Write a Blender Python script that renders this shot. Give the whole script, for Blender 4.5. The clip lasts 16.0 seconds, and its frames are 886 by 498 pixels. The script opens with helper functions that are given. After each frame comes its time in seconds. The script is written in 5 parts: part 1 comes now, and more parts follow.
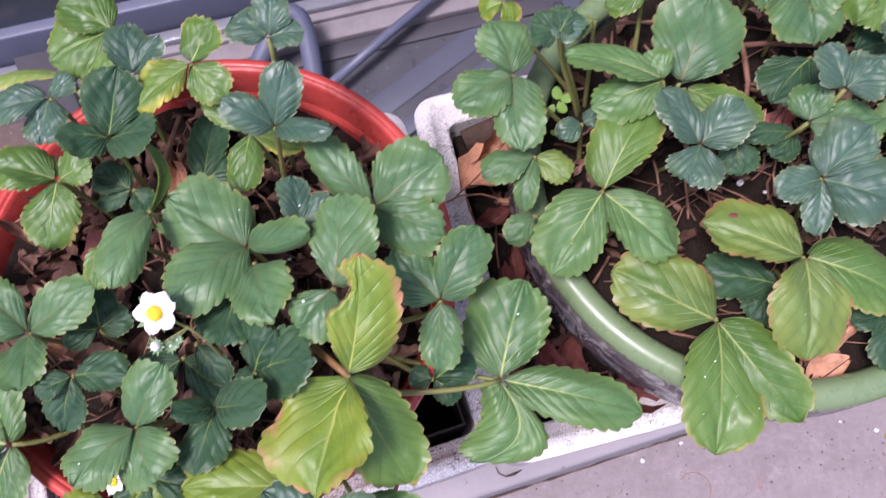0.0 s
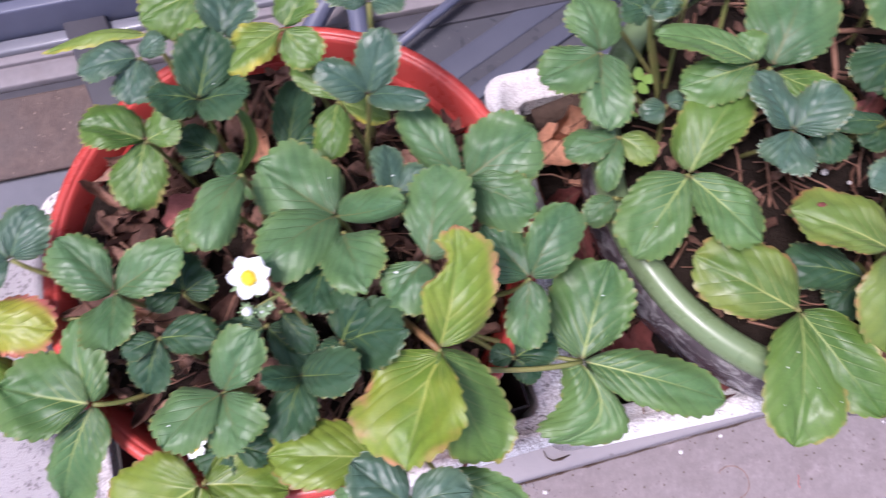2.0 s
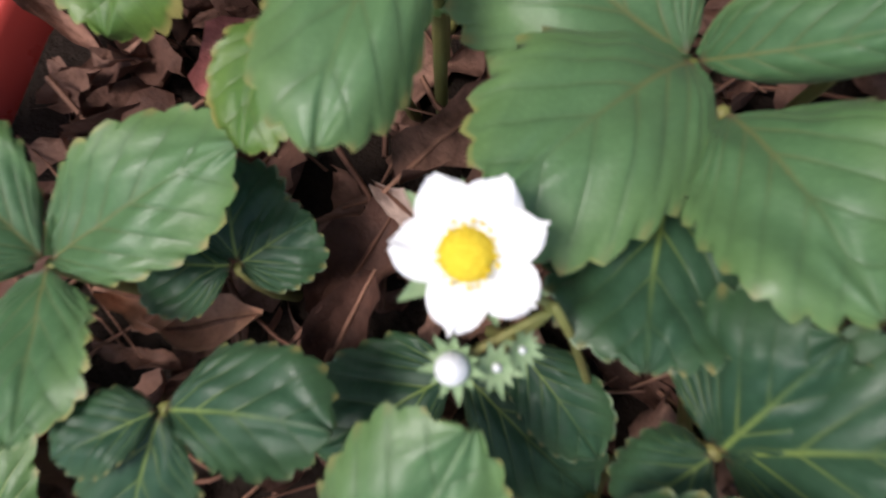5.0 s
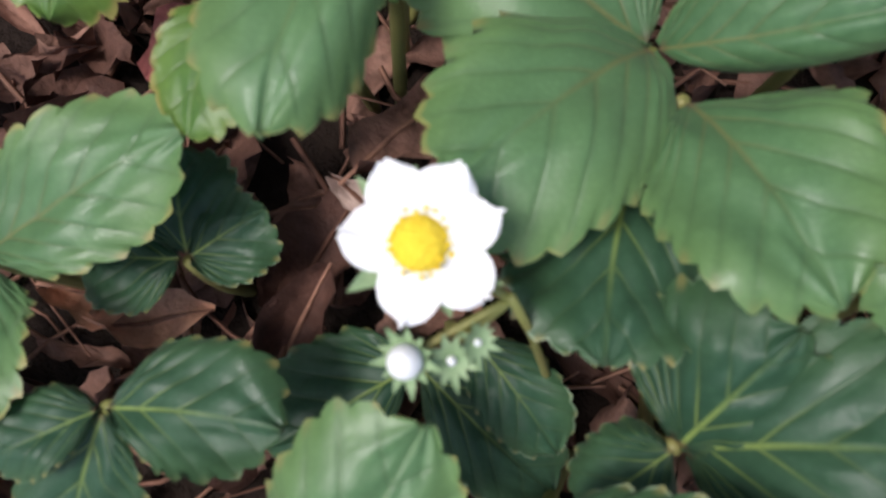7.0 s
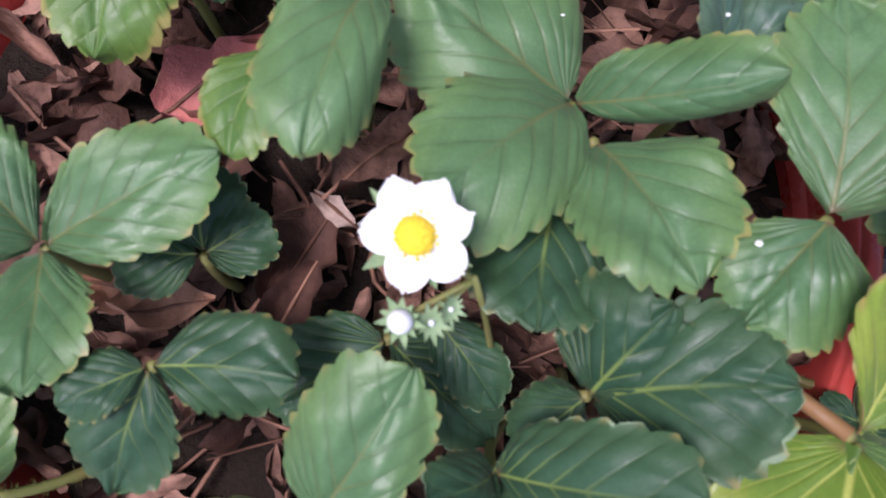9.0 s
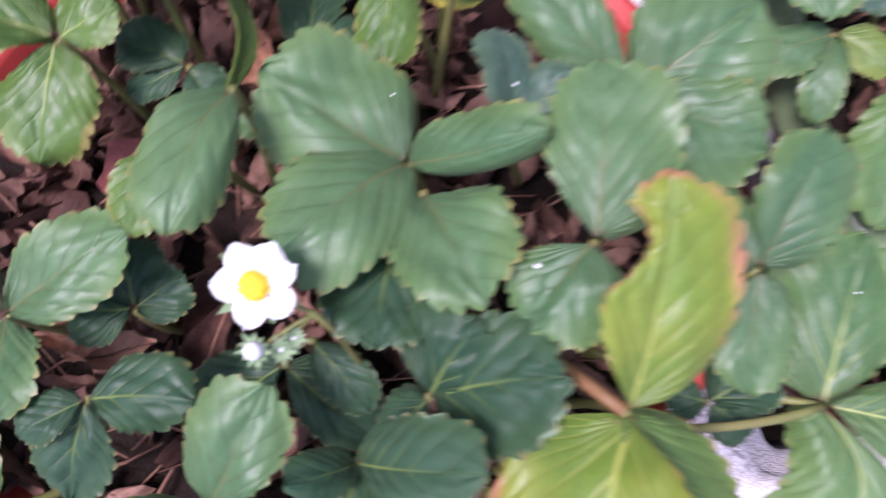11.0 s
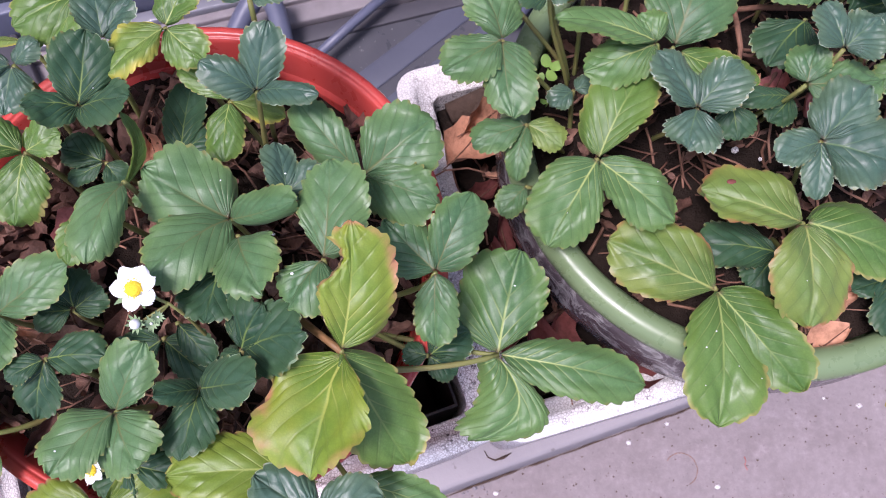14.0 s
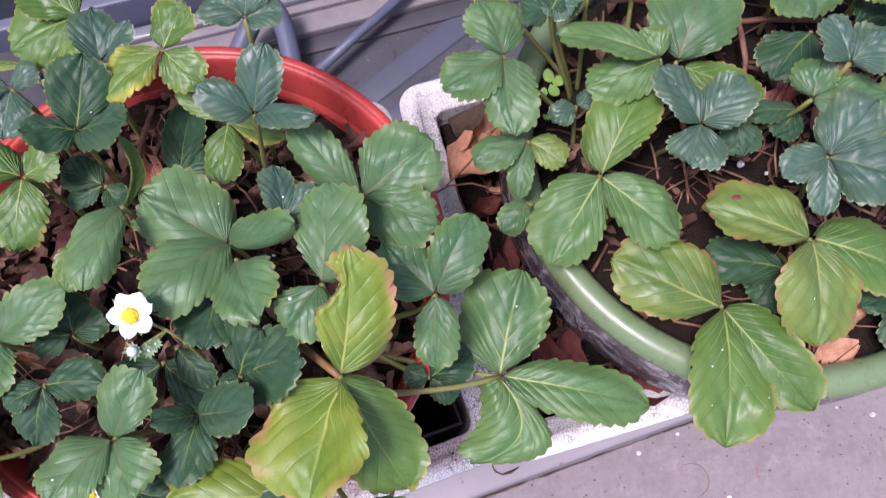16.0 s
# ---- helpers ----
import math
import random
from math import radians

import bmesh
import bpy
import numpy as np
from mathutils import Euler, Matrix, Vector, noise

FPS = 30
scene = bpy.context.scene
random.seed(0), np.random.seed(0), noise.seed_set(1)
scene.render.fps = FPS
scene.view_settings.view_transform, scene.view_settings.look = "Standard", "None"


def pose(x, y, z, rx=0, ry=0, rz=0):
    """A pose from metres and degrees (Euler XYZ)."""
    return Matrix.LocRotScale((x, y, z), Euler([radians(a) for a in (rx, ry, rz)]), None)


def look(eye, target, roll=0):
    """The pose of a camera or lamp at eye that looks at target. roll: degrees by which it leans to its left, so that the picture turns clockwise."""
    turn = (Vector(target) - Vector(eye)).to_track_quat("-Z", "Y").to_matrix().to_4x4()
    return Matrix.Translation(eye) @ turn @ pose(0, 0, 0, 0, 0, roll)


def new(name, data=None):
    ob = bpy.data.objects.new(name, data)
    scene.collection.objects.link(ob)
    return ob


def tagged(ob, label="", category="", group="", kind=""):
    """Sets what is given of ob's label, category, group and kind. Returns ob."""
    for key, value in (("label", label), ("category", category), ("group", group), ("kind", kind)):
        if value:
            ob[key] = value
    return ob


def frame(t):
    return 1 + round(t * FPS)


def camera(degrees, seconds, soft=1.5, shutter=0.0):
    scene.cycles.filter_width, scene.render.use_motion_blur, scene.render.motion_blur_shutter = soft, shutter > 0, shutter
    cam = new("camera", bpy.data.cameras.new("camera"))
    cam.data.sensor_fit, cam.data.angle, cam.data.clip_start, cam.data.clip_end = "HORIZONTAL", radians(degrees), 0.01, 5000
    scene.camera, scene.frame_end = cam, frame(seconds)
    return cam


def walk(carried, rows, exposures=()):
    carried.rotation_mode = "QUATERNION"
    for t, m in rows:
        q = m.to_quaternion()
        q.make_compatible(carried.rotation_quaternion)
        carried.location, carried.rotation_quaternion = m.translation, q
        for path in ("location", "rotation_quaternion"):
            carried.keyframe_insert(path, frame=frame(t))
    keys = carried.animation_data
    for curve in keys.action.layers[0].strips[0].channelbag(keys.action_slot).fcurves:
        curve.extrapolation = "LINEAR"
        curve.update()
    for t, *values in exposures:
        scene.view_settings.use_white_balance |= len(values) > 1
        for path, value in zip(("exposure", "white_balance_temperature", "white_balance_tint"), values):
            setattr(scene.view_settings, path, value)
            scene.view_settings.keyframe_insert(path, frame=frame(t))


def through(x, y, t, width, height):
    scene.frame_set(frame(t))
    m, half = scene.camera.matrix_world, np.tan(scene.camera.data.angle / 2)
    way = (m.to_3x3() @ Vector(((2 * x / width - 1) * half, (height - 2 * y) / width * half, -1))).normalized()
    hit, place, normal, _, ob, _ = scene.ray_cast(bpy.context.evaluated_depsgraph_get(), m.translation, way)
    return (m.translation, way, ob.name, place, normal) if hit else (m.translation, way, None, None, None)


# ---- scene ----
# the camera, held in the hand at about chest height over the pots
cam = camera(57.8, 16.0, soft=1.0, shutter=0.45)
# a small lens set to about arm's length, so what comes very near goes soft
cam.data.dof.use_dof, cam.data.dof.focus_distance, cam.data.dof.aperture_fstop = True, 0.45, 24.0
PATH = [
    (0.0, 0.0013, -0.0002, 1.2725, 18.66, 0.88, -1.33),
    (0.5, -0.0208, -0.0091, 1.2623, 17.41, 0.36, -0.46),
    (1.0, -0.0242, -0.0008, 1.269, 18.34, 0.06, -1.02),
    (1.5, -0.0234, 0.0007, 1.265, 17.79, 0.2, -1.04),
    (2.0, -0.0453, -0.0036, 1.2641, 17.64, 1.16, 1.19),
    (2.5, -0.0996, -0.008, 1.2707, 18.13, 2.28, 6.61),
    (3.0, -0.102, -0.0116, 1.2723, 17.74, 1.97, 7.0),
    (3.2, -0.105, -0.013, 1.2728, 17.74, 1.97, 7.04),
    (5.3, -0.1586, 0.0973, 0.9387, 11.98, 4.62, 3.62),
    (5.5, -0.1478, 0.0981, 0.94, 12.46, 4.14, 3.18),
    (6.0, -0.1505, 0.0918, 0.94, 12.31, 2.0, 3.39),
    (6.5, -0.1588, 0.0902, 0.9459, 13.03, 2.0, 4.48),
    (7.0, -0.1544, 0.088, 0.9525, 12.28, 2.13, 3.96),
    (7.5, -0.1538, 0.0797, 0.9825, 14.19, -0.33, 3.58),
    (8.0, -0.1622, 0.0756, 0.9875, 14.59, -4.07, 3.13),
    (8.2, -0.1682, 0.074, 0.9914, 14.68, -4.52, 3.44),
    (10.5, -0.1611, 0.064, 1.0145, 13.89, -3.19, 2.73),
    (11.0, -0.1096, 0.0615, 1.0548, 15.9, 0.61, -0.47),
    (11.5, -0.0482, 0.0379, 1.1652, 16.57, 0.01, -3.8),
    (12.0, -0.0312, 0.0159, 1.2371, 18.32, -0.45, -3.94),
    (12.5, -0.0111, 0.0085, 1.2485, 18.34, -1.31, -4.24),
    (13.0, 0.0035, -0.0003, 1.254, 18.05, -0.99, -4.56),
    (13.5, 0.0042, -0.0054, 1.2463, 17.74, -0.54, -4.1),
    (14.0, -0.0129, -0.0063, 1.2461, 18.19, -0.71, -3.0),
    (14.5, -0.0068, -0.0042, 1.243, 17.99, -0.1, -4.0),
    (15.0, -0.003, -0.0051, 1.2329, 17.29, 0.24, -3.74),
    (15.5, -0.0074, -0.0035, 1.2324, 17.38, 0.25, -3.46),
    (16.0, -0.0051, 0.0054, 1.2453, 18.4, 0.24, -3.14),
]
walk(cam, [(t, pose(*p)) for t, *p in PATH], exposures=[
    (0.0, 0.80, 6000, 28), (3.2, 0.74, 5950, 26), (5.3, 0.40, 6450, 13), (7.4, 0.50, 6200, 14), (8.2, 0.60, 6100, 17), (10.4, 0.80, 5800, 38), (11.5, 0.90, 5830, 36), (12.4, 0.83, 5970, 30), (16.0, 0.71, 5980, 28)])

# ---- end of walk ----

# ---- light: a bright overcast sky ----
world = bpy.data.worlds.new("sky")
world.use_nodes = True
scene.world = world
wn = world.node_tree
sky = wn.nodes.new("ShaderNodeTexSky")
sky.sky_type, sky.sun_disc = "NISHITA", False
sky.sun_elevation, sky.sun_rotation = radians(69), radians(234)
sky.dust_density, sky.air_density, sky.ozone_density = 3.0, 1.0, 1.0
wn.links.new(sky.outputs["Color"], wn.nodes["Background"].inputs["Color"])
wn.nodes["Background"].inputs["Strength"].default_value = 0.12
sun_data = bpy.data.lights.new("sun", "SUN")
sun_data.energy, sun_data.angle, sun_data.color = 2.45, radians(16), (1.0, 0.95, 0.91)
sun = new("sun", sun_data)
sun.matrix_world = look((-0.75, -0.45, 2.5), (0, 0.1, 0))


# ---- small helpers ----
def empty(name, at):
    ob = new(name)
    ob.empty_display_size = 0.02
    ob.location = at
    return ob


def part(name, bm, material, parent=None, label="", smooth=True):
    """One mesh object from a bmesh in world coordinates, under a thing or a part."""
    me = bpy.data.meshes.new(name)
    if smooth:
        for f in bm.faces:
            f.smooth = True
    bm.to_mesh(me)
    bm.free()
    for m in material if isinstance(material, (list, tuple)) else (material,):
        me.materials.append(m)
    ob = new(name, me)
    if parent:
        ob.parent = parent
        ob.matrix_parent_inverse = Matrix.Translation(-parent.location)
    if label:
        ob["label"] = label
    return ob


def mesh_part(name, verts, faces, material, parent=None, label="", smooth=True):
    bm = bmesh.new()
    vs = [bm.verts.new(v) for v in verts]
    for f in faces:
        try:
            bm.faces.new([vs[i] for i in f])
        except ValueError:
            pass
    return part(name, bm, material, parent, label, smooth)


def tube(points, radii, sides=8):
    """A bmesh tube along points, with a radius at each."""
    bm = bmesh.new()
    pts = [Vector(p) for p in points]
    rings = []
    side = None
    for i, p in enumerate(pts):
        d = (pts[min(i + 1, len(pts) - 1)] - pts[max(i - 1, 0)]).normalized()
        side = d.orthogonal().normalized() if side is None else (side - d * side.dot(d)).normalized()
        up = d.cross(side)
        r = radii[i] if isinstance(radii, (list, tuple)) else radii
        rings.append([bm.verts.new(p + side * r * math.cos(a) + up * r * math.sin(a)) for a in (2 * math.pi * k / sides for k in range(sides))])
    for a, b in zip(rings, rings[1:]):
        for k in range(sides):
            bm.faces.new((a[k], a[(k + 1) % sides], b[(k + 1) % sides], b[k]))
    bm.faces.new(rings[0][::-1])
    bm.faces.new(rings[-1])
    return bm


def bezier(a, b, c, d, n=9):
    a, b, c, d = Vector(a), Vector(b), Vector(c), Vector(d)
    return [a * (1 - t) ** 3 + b * 3 * t * (1 - t) ** 2 + c * 3 * t * t * (1 - t) + d * t ** 3 for t in (k / (n - 1) for k in range(n))]


def hairs(bm, points, radius, count, rng, length=0.0021):
    """Adds fine hairs that stand out all round a stalk."""
    for _ in range(count):
        at = rng.uniform(0.1, 0.99) * (len(points) - 1)
        i = int(at)
        d = (points[i + 1] - points[i]).normalized()
        side = Matrix.Rotation(rng.uniform(0, 2 * math.pi), 3, d) @ d.orthogonal().normalized()
        p = points[i].lerp(points[i + 1], at - i) + side * radius * 0.9
        end = p + (side + d * rng.uniform(-0.25, 0.35)) * length * rng.uniform(0.6, 1.2)
        across = d * 0.00009
        bm.faces.new([bm.verts.new(q) for q in (p - across, p + across, end)])
    return bm


def lathe(profile, centre, sides=72, wobble=0.0):
    """A bmesh of revolution about a vertical axis; profile: (radius, z) pairs."""
    bm = bmesh.new()
    rings = []
    for r, z in profile:
        rings.append([bm.verts.new((centre[0] + r * math.cos(a) * (1 + wobble * math.sin(2 * a + 1)), centre[1] + r * math.sin(a) * (1 + wobble * math.sin(2 * a + 1)), z)) for a in (2 * math.pi * k / sides for k in range(sides))])
    for a, b in zip(rings, rings[1:]):
        for k in range(sides):
            bm.faces.new((a[k], a[(k + 1) % sides], b[(k + 1) % sides], b[k]))
    bmesh.ops.recalc_face_normals(bm, faces=bm.faces)
    return bm


def block(size, at, turn=0.0, bevel=0.004, taper=0.0, seg=2):
    """A bevelled box standing on z = at.z, turned about z by degrees; taper narrows its foot."""
    bm = bmesh.new()
    bmesh.ops.create_cube(bm, size=1)
    for v in bm.verts:
        k = 1 - taper if v.co.z < 0 else 1
        v.co = Vector((v.co.x * size[0] * k, v.co.y * size[1] * k, (v.co.z + 0.5) * size[2]))
    if bevel:
        bmesh.ops.bevel(bm, geom=list(bm.edges), offset=bevel, segments=seg, affect="EDGES", profile=0.5)
    bmesh.ops.transform(bm, matrix=Matrix.Translation(at) @ Matrix.Rotation(radians(turn), 4, "Z"), verts=bm.verts)
    return bm


# ---- materials ----
class Nodes:
    """A short way to write a node material."""

    def __init__(self, name, rough=0.6, spec=0.5):
        self.m = bpy.data.materials.new(name)
        self.m.use_nodes = True
        self.t = self.m.node_tree
        self.b = self.t.nodes["Principled BSDF"]
        self.b.inputs["Roughness"].default_value = rough
        self.b.inputs["Specular IOR Level"].default_value = spec

    def add(self, kind, **values):
        n = self.t.nodes.new(kind)
        for k, v in values.items():
            n.inputs[k.replace("_", " ")].default_value = v
        return n

    def link(self, a, b):
        self.t.links.new(a, b)
        return self

    def coords(self, which="Object"):
        return self.t.nodes.new("ShaderNodeTexCoord").outputs[which]

    def noise(self, scale, detail=4.0, rough=0.6, at=None, distort=0.0):
        n = self.add("ShaderNodeTexNoise", Scale=scale, Detail=detail, Roughness=rough, Distortion=distort)
        self.link(at or self.coords(), n.inputs["Vector"])
        return n.outputs["Fac"]

    def ramp(self, fac, *stops):
        n = self.t.nodes.new("ShaderNodeValToRGB")
        e = n.color_ramp.elements
        while len(e) < len(stops):
            e.new(0.5)
        for k, (p, c) in zip(e, stops):
            k.position, k.color = p, (*c, 1) if len(c) == 3 else c
        self.link(fac, n.inputs["Fac"])
        return n.outputs["Color"]

    def mix(self, fac, a, b, blend="MIX"):
        n = self.t.nodes.new("ShaderNodeMix")
        n.data_type, n.blend_type = "RGBA", blend
        for sock, v in ((n.inputs[0], fac), (n.inputs[6], a), (n.inputs[7], b)):
            if hasattr(v, "is_linked"):
                self.link(v, sock)
            else:
                sock.default_value = v if isinstance(v, float) else (*v, 1)
        return n.outputs[2]

    def math(self, op, a, b=0.0, c=0.0):
        n = self.t.nodes.new("ShaderNodeMath")
        n.operation = op
        for sock, v in zip(n.inputs, (a, b, c)):
            if hasattr(v, "is_linked"):
                self.link(v, sock)
            else:
                sock.default_value = v
        return n.outputs[0]

    def smooth(self, x, lo, hi, a=0.0, b=1.0):
        n = self.t.nodes.new("ShaderNodeMapRange")
        n.interpolation_type = "SMOOTHSTEP"
        self.link(x, n.inputs[0])
        for i, v in zip((1, 2, 3, 4), (lo, hi, a, b)):
            n.inputs[i].default_value = v
        return n.outputs[0]

    def bump(self, height, strength=0.3, distance=0.002):
        n = self.add("ShaderNodeBump", Strength=strength, Distance=distance)
        self.link(height, n.inputs["Height"])
        self.link(n.outputs["Normal"], self.b.inputs["Normal"])

    def colour(self, c):
        if hasattr(c, "is_linked"):
            self.link(c, self.b.inputs["Base Color"])
        else:
            self.b.inputs["Base Color"].default_value = (*c, 1)
        return self


def leaf_material(name, low, high, vein, edge=None, edge_width=0.12, patch=None, rough=0.42, spot=0.0, spec=0.45, broken=0.34, tooth=(0.26, 0.22, 0.07), through=0.16):
    """Strawberry leaf: straight side veins that end in the teeth, a fine net between them, mottling, a tinted rim where
    it ages, and shade painted in at the base and along the veins.
    """
    n = Nodes(name, rough, spec)
    uv, place = n.t.nodes.new("ShaderNodeSeparateXYZ"), n.t.nodes.new("ShaderNodeSeparateXYZ")
    for layer, sep in (("veins", uv), ("blade", place)):
        src = n.t.nodes.new("ShaderNodeUVMap")
        src.uv_map = layer
        n.link(src.outputs[0], sep.inputs[0])
    rnd = n.t.nodes.new("ShaderNodeObjectInfo").outputs["Random"]
    across = n.math("ABSOLUTE", n.math("MULTIPLY_ADD", uv.outputs[0], 2.0, -1.0))
    along = place.outputs[1]
    base = n.mix(n.math("MULTIPLY_ADD", n.noise(55, 4, 0.5), 0.8, n.math("MULTIPLY_ADD", rnd, 1.0, -0.36)), low, high)
    base = n.mix(n.smooth(n.noise(420, 2), 0.35, 0.75, 0.0, 0.22), base, tuple(min(1, c * 1.5 + 0.01) for c in high))
    if patch:
        spread = n.math("ADD", n.noise(28, 3), n.math("MULTIPLY", across, 0.32))
        base = n.mix(n.smooth(spread, 0.55, 0.90, 0.0, 0.65), base, patch)
    rim_tone = (min(1, high[0] * 1.35), min(1, high[1] * 1.15), high[2] * 0.8)
    base = n.mix(n.smooth(n.math("ADD", across, n.math("MULTIPLY_ADD", n.noise(45, 3), 0.5, -0.25)), 0.35, 1.05, 0.0, 0.55), base, rim_tone)
    # shade of the cupped base painted into the colour, deepest at the joint
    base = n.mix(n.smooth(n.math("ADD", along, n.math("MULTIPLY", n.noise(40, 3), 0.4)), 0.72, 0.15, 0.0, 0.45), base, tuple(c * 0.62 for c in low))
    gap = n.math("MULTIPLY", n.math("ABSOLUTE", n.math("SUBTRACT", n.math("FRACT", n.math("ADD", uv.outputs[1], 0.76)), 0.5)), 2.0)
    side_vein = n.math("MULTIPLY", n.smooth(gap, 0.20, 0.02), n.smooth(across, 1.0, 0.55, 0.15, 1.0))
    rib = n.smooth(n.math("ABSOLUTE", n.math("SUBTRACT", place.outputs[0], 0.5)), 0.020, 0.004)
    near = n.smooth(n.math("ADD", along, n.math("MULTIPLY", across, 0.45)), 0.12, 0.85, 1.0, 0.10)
    # groove shade beside the side veins, painted as darker green
    crease_shade = n.math("MULTIPLY", n.smooth(gap, 0.42, 0.05), 0.20)
    base = n.mix(crease_shade, base, tuple(c * 0.55 for c in low))
    base = n.mix(n.math("MULTIPLY", n.math("MAXIMUM", n.math("MULTIPLY", side_vein, 0.75), rib), near), base, vein)
    net = n.add("ShaderNodeTexVoronoi", Scale=620.0)
    net.feature = "DISTANCE_TO_EDGE"
    n.link(n.coords(), net.inputs["Vector"])
    cell = n.smooth(net.outputs["Distance"], 0.0, 0.35)
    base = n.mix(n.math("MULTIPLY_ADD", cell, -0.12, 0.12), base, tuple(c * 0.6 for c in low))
    if edge:
        border = n.math("MAXIMUM", across, n.smooth(along, 0.8, 1.02))
        border = n.math("ADD", border, n.math("MULTIPLY_ADD", n.noise(60, 2), 0.3, -0.15))
        base = n.mix(n.math("MULTIPLY", n.smooth(border, 1 - edge_width * 2, 1.0, 0.0, 0.95), n.smooth(n.noise(38, 3), broken, broken + 0.22)), base, edge)
    points = n.math("MULTIPLY", n.smooth(across, 0.90, 0.99), n.smooth(gap, 0.45, 0.1))
    base = n.mix(n.math("MULTIPLY", points, n.smooth(n.noise(70, 2), 0.35, 0.6, 0.15, 0.75)), base, tooth)
    if spot:
        base = n.mix(n.smooth(n.noise(190, 2), 0.70, 0.76, 0.0, spot), base, (0.16, 0.055, 0.03))
    base = n.mix(n.smooth(n.noise(95, 3, 0.7), 0.74, 0.80, 0.0, 0.25), base, (0.18, 0.15, 0.05))
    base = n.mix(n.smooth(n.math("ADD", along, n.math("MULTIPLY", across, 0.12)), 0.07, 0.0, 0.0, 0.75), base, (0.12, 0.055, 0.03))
    n.colour(base)
    n.link(n.smooth(n.noise(75, 4), 0.3, 0.7, rough - 0.06, rough + 0.10), n.b.inputs["Roughness"])
    height = n.math("ADD", n.math("MULTIPLY", cell, 0.12), n.math("MULTIPLY", n.noise(300, 3), 0.35))
    n.bump(n.math("SUBTRACT", height, n.math("MULTIPLY", n.math("MAXIMUM", side_vein, rib), 0.6)), 0.3, 0.0008)
    n.b.inputs["Sheen Weight"].default_value = 0.05
    out = n.t.nodes["Material Output"]
    glow = n.t.nodes.new("ShaderNodeBsdfTranslucent")
    n.link(n.mix(0.5, base, high), glow.inputs["Color"])
    mixer = n.t.nodes.new("ShaderNodeMixShader")
    mixer.inputs[0].default_value = through
    n.link(n.b.outputs[0], mixer.inputs[1]).link(glow.outputs[0], mixer.inputs[2]).link(mixer.outputs[0], out.inputs["Surface"])
    return n.m


LEAF_BACK = leaf_material("leaf_underside", (0.17, 0.25, 0.10), (0.24, 0.33, 0.15), (0.34, 0.40, 0.20), rough=0.6, spec=0.2)
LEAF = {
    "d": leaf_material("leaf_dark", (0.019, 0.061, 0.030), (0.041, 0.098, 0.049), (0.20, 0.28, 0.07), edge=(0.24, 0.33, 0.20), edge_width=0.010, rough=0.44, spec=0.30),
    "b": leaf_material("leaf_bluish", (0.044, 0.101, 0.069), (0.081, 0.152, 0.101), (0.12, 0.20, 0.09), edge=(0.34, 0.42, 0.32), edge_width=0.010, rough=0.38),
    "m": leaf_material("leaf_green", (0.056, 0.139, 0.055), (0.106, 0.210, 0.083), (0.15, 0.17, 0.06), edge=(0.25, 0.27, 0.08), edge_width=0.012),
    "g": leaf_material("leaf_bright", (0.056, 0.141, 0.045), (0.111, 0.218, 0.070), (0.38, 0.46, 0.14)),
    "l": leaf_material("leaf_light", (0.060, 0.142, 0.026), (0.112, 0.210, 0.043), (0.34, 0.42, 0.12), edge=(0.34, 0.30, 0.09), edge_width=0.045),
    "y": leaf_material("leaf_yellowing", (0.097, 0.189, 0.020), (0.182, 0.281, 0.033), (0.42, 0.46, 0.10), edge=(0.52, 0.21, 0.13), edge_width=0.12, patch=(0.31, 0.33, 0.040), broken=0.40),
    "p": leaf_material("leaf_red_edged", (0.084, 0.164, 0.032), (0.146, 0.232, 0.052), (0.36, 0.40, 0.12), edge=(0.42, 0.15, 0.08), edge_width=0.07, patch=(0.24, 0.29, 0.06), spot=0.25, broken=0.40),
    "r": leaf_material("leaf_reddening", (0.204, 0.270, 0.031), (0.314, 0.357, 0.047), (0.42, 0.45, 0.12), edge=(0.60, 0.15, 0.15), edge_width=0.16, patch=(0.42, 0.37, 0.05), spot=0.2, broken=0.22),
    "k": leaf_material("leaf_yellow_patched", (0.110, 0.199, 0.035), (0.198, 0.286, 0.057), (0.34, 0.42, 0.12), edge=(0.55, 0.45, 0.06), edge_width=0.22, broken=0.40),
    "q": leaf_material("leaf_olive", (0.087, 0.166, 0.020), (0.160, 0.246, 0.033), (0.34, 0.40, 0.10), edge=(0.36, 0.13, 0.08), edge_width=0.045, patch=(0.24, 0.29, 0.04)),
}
LEAF_WORDS = {"d": "dark green", "b": "bluish green", "m": "green", "g": "bright green", "l": "light green", "y": "yellowing green", "p": "yellow-green red-edged", "r": "reddening yellow-green", "k": "light green yellow-patched", "q": "olive yellow-green"}


def stalk_material():
    n = Nodes("leaf_stalk", 0.5, 0.4)
    n.colour(n.mix(n.noise(45, 2), (0.15, 0.22, 0.055), (0.25, 0.18, 0.07)))
    n.bump(n.noise(900, 2), 0.3, 0.0005)
    return n.m


STALK = stalk_material()
n = Nodes("reddish_stalk", 0.5, 0.4)
n.colour(n.mix(n.noise(60, 3), (0.19, 0.115, 0.042), (0.27, 0.135, 0.062)))
n.bump(n.noise(900, 2), 0.3, 0.0005)
STALK_RED = n.m
n = Nodes("petal", 0.55, 0.3)
n.colour(n.mix(n.noise(150, 2), (0.86, 0.87, 0.88), (0.80, 0.81, 0.80)))
n.bump(n.noise(500, 3), 0.2, 0.0005)
PETAL = n.m
n = Nodes("flower_eye", 0.7, 0.2)
n.colour(n.mix(n.noise(900, 2), (0.80, 0.55, 0.02), (0.90, 0.72, 0.06)))
